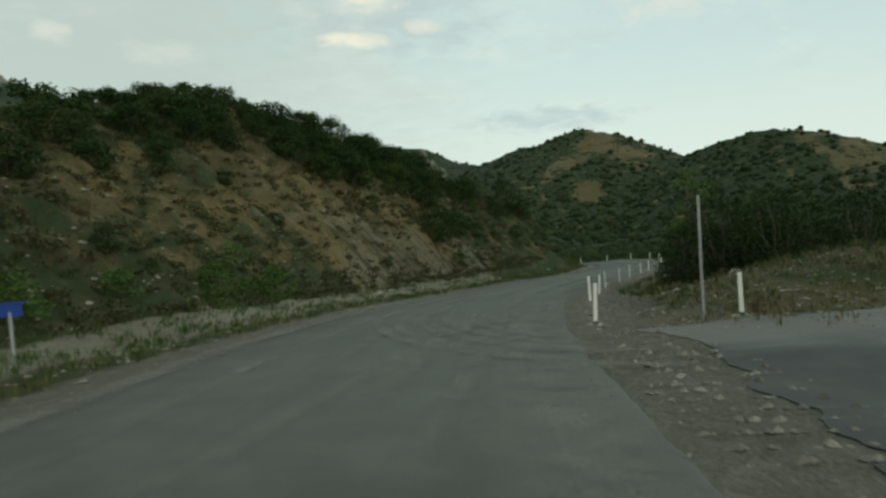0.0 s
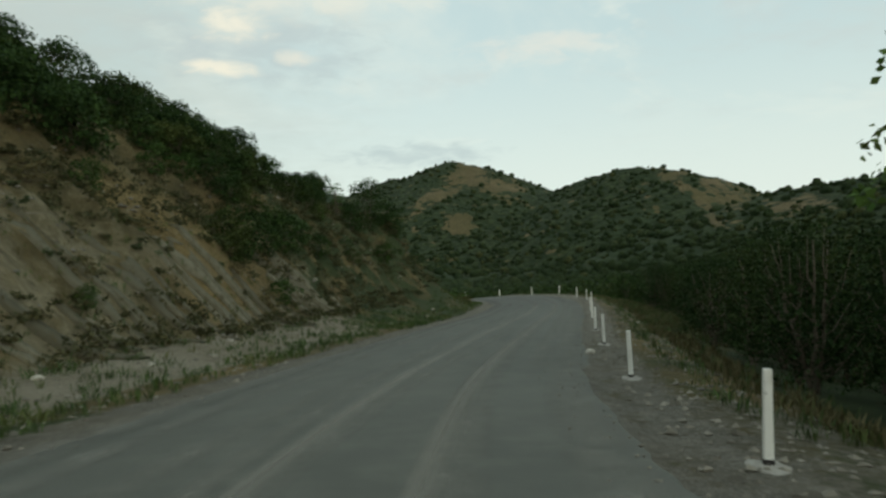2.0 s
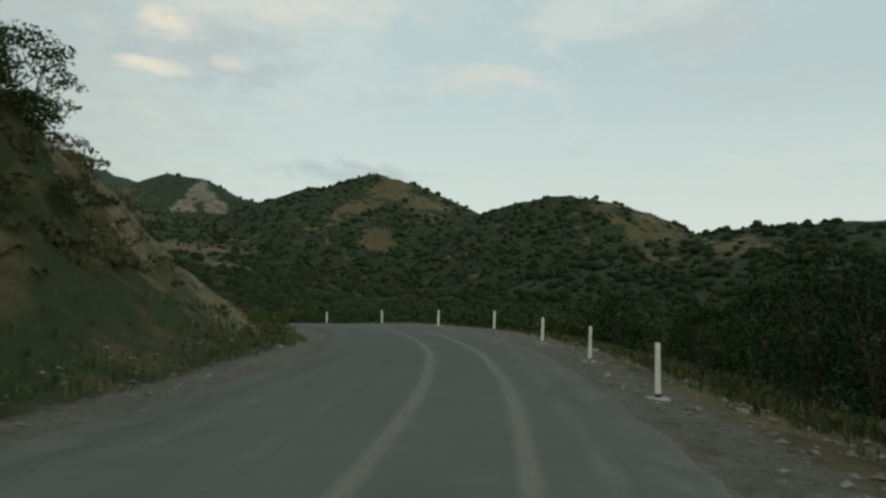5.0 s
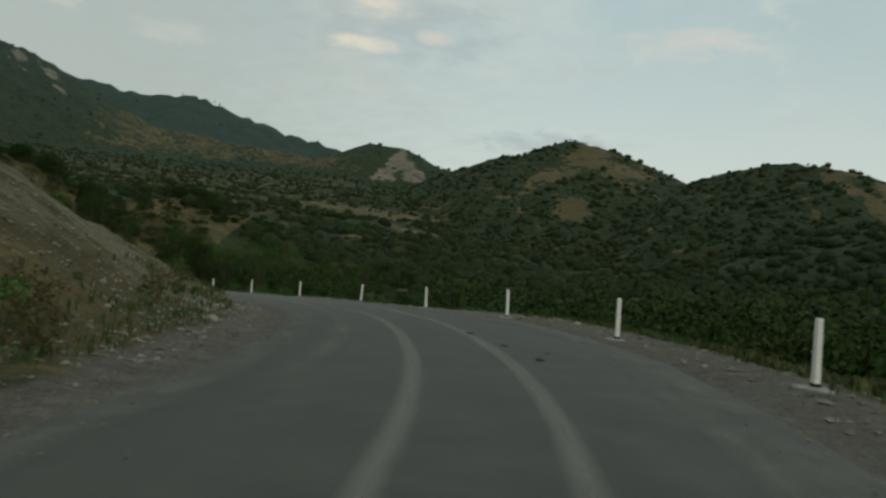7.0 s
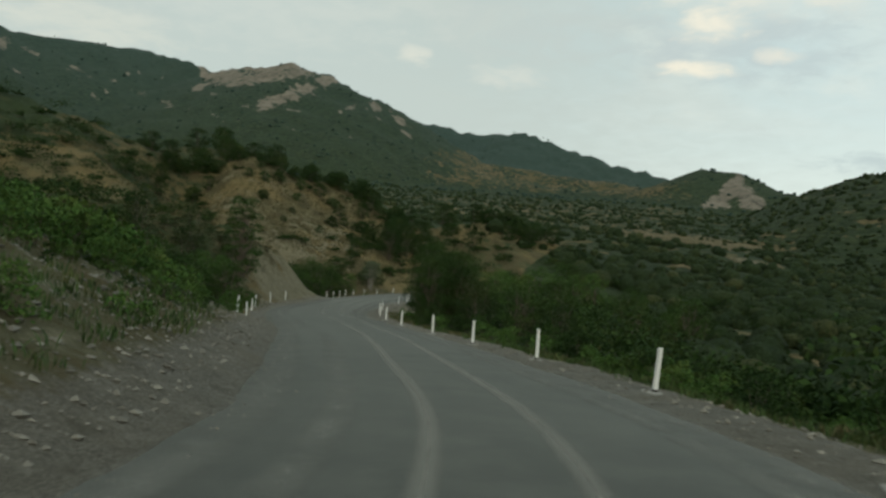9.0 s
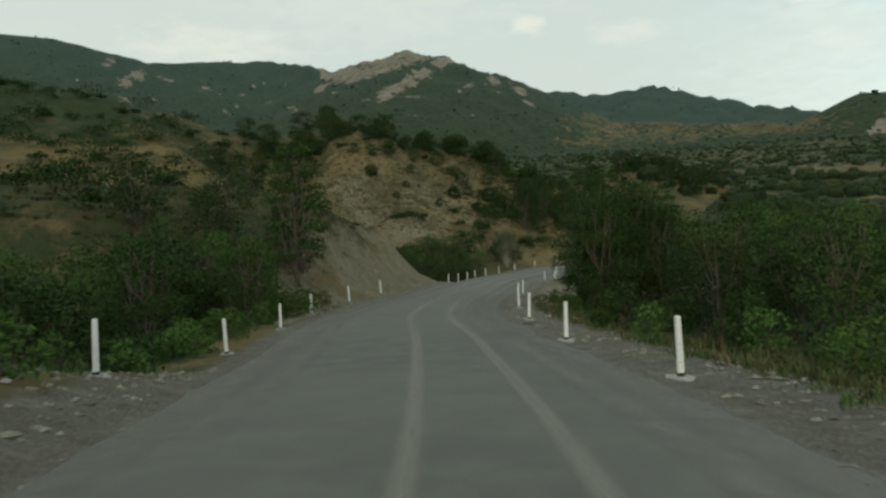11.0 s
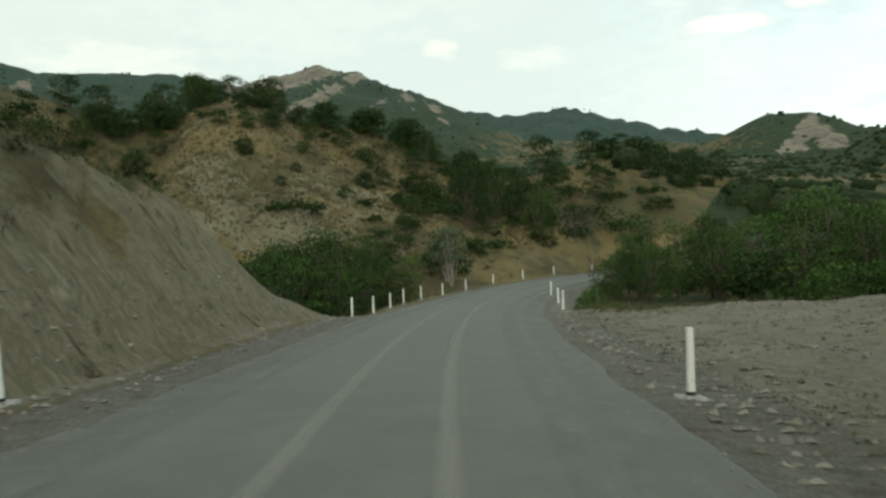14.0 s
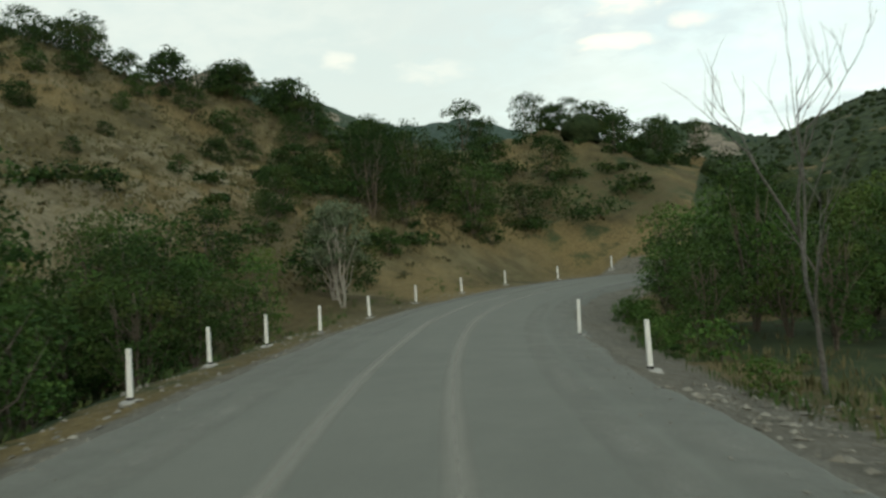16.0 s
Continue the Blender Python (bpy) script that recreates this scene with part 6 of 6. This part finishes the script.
rng = random.Random(31)
for n, r in enumerate([2.3, 2.75, 3.1, 3.5, 3.85, 4.3, 4.75, 5.2, 5.6]):
    swirl((5.2 + rng.uniform(-0.15, 0.15), 15.4 - 0.25 * r + rng.uniform(-0.3, 0.3)), r * 0.92, 140 + rng.uniform(-8, 8), 258 + rng.uniform(-12, 16), rng.uniform(0.14, 0.34), rng.uniform(0.5, 0.95), 0.022 + 0.001 * n)


# ---- side road of dark asphalt, with a broken edge ----
def side_road():
    rng = random.Random(3)
    xs, ys = np.linspace(0, 1, 26) ** 1.6, np.linspace(-14, 11.9, 130)
    verts, faces = [], []
    for y in ys:
        left = np.interp(y, [-14, 2, 5, 9, 11, 11.9], [5.3, 5.2, 5.35, 5.9, 5.6, 5.5]) + 0.42 * noise.noise((y * 0.9, 0, 0)) + 0.16 * noise.noise((y * 2.6, 4, 0)) + 0.10 * noise.noise((y * 7.0, 8, 0))
        for k, u in enumerate(xs):
            x = left + u * 34
            yy = y + u * (2.0 if y > 0 else -2.0) + (0.15 * noise.noise((x, 9, 0)) if y > 11.5 else 0)
            verts.append((x, yy, height(x, yy) + 0.018))
    n = len(xs)
    for j in range(len(ys) - 1):
        for k in range(n - 1):
            faces.append((j * n + k, j * n + k + 1, (j + 1) * n + k + 1, (j + 1) * n + k))
    rim = [j * n for j in range(len(ys))] + [(len(ys) - 1) * n + k for k in range(1, n)]
    base = len(verts)
    verts += [(verts[i][0], verts[i][1], verts[i][2] - 0.25) for i in rim]
    for k in range(len(rim) - 1):
        faces.append((rim[k], rim[k + 1], base + k + 1, base + k))
    ob = new("side_road", raw_mesh("side_road", verts, faces, NEW_ASPHALT))
    tagged(ob, "dark fresh asphalt side road with a broken edge", "road", kind="structure")


side_road()


# ---- the pole, the small blue sign, debris ----
METAL = material("galvanised_steel", lambda n, w: (n.mix(n.noise(w, 7, 4), (0.22, 0.23, 0.23, 1), (0.38, 0.38, 0.37, 1)),), 0.6, 0.5)
BLUE = material("blue_sign_face", lambda n, w: (n.mix(n.noise(w, 5, 3), (0.010, 0.045, 0.28, 1), (0.02, 0.07, 0.36, 1)),), 0.5, 0.4)
pole = tagged(new("pole"), "thin leaning grey metal pole without a sign", "pole")
part("shaft", raw_mesh("shaft", *tube([(0, 0, -0.4), (0, 0, 1.2), (0.03, 0, 2.6)], [0.022, 0.021, 0.020], 10), METAL, True), pole)
part("stay", raw_mesh("stay", *tube([(0.03, 0.02, 0.0), (0.04, 0.02, 1.4), (0.06, 0.02, 2.6)], [0.011, 0.011, 0.011], 8), METAL, True), pole, "thin second rod tied to the pole")
pole.matrix_basis = pose(6.8, 12.15, height(6.8, 12.15), 0, -1, 0)

sign = tagged(new("road_sign"), "small blue marker sign on a thin post", "road sign")
part("post", raw_mesh("post", *tube([(0, 0, -0.3), (0, 0, 0.95)], [0.03, 0.03], 10), METAL, True), sign)
part("plate", bevelled_box("plate", 0.42, 0.025, 0.22, BLUE, 1.0, 0.86, 0.006), sign, "blue sign plate")
part("cap", bevelled_box("cap", 0.62, 0.05, 0.03, BLUE, 1.0, 1.09, 0.008), sign, "projecting blue top strip")
sign.matrix_basis = pose(-6.2, 9.9, height(-6.2, 9.9), 0, -2, 12)

TAR = material("tar", lambda n, w: (n.mix(n.noise(w, 12, 4), (0.018, 0.018, 0.018, 1), (0.05, 0.048, 0.045, 1)),), 0.7)


def pale_rock(x, y, size, seed):
    bm = bmesh.new()
    bmesh.ops.create_icosphere(bm, subdivisions=2, radius=size)
    for v in bm.verts:
        k = 1 + 0.5 * noise.noise(v.co * 1.5 / size + Vector((seed, 3, 0)))
        v.co = Vector((v.co.x * k * 1.35, v.co.y * k * 0.9, v.co.z * k * 0.6))
    me = bpy.data.meshes.new("pale_stone")
    bm.to_mesh(me)
    bm.free()
    me.materials.append(PALE_STONE)
    ob = tagged(new("pale_stone", me), "chalky white stone lying by the road edge", "stone", "pale stones")
    ob.matrix_basis = pose(x, y, height(x, y) + size * 0.2, 0, 0, seed * 53 % 180)


for n, (x, y, size) in enumerate([(9.95, 42.9, 0.15), (23.75, 110.5, 0.10), (-6.3, 158.9, 0.12), (-6.9, 158.2, 0.10), (-5.6, 158.5, 0.08), (-4.7, 157.4, 0.09), (*on_road(39.5, 7.4)[:2], 0.13), (*on_road(42, 7.8)[:2], 0.11), (*on_road(45, 7.1)[:2], 0.10), (26.5, 84.6, 0.13), (27.2, 86.0, 0.16), (26.8, 88.0, 0.11), (27.5, 90.2, 0.14), (-35.9, 190.9, 0.10), (9.2, 20.4, 0.11), (10.4, 21.0, 0.14), (8.2, 19.6, 0.09)]):
    pale_rock(x, y, size, n + 1)

ring = [(0.27 * math.cos(a) * (1 + 0.12 * math.sin(3 * a)), 0.2 * math.sin(a), 0.03 + 0.02 * math.sin(2 * a)) for a in (2 * math.pi * k / 28 for k in range(27))]
loop = new("wire_loop", raw_mesh("wire_loop", *tube(ring, [0.011] * len(ring), 6), RUBBER, True))
tagged(loop, "loop of black cable lying on the gravel", "cable")
loop.matrix_basis = pose(-5.75, 154.9, height(-5.75, 154.9) + 0.01, 0, 0, 20)


def on_top(s, d, lift=0.0):
    x, y, z = on_road(s, d)
    return x, y, z + road_top(d) - float(bank(s)) * d + lift


def debris(s, d, size, seed):
    rng = random.Random(seed)
    v, f = pebble(rng, 1.0)
    me = raw_mesh("debris", [(p * size * 1.6, q * size, w * size * 0.5) for p, q, w in v], f, TAR)
    ob = tagged(new("debris", me), "dark clod of tar lying on the asphalt", "debris", "road debris")
    ob.matrix_basis = Matrix.Translation(on_top(s, d, size * 0.16)) @ pose(0, 0, 0, 0, 0, rng.uniform(0, 180))


for n, (s, d, size) in enumerate([(106.5, -1.3, 0.10), (108.5, -1.0, 0.08), (111.0, -0.7, 0.07), (107.4, -1.6, 0.05)]):
    debris(s, d, size, n)


def crack(line, width):
    verts, faces = [], []
    for k, (s, d) in enumerate(line):
        for u in (-0.5, 0.5):
            verts.append(on_top(s + 0.12 * u * width * 8 * noise.noise((k, 1, 0)), d + u * width * (1 + noise.noise((k * 1.3, 5, 0))), 0.006))
        if k:
            faces.append((2 * k - 2, 2 * k - 1, 2 * k + 1, 2 * k))
    tagged(new("tar_patch", raw_mesh("tar_patch", verts, faces, TAR)), "dark irregular tar seam on the asphalt", "tar seam", kind="structure")


crack([(166.2 + 0.28 * k, 2.6 - 0.06 * k + 0.12 * noise.noise((k * 0.9, 0, 3))) for k in range(13)], 0.09)
crack([(168.0 + 0.2 * k, 2.25 - 0.03 * k) for k in range(7)], 0.06)
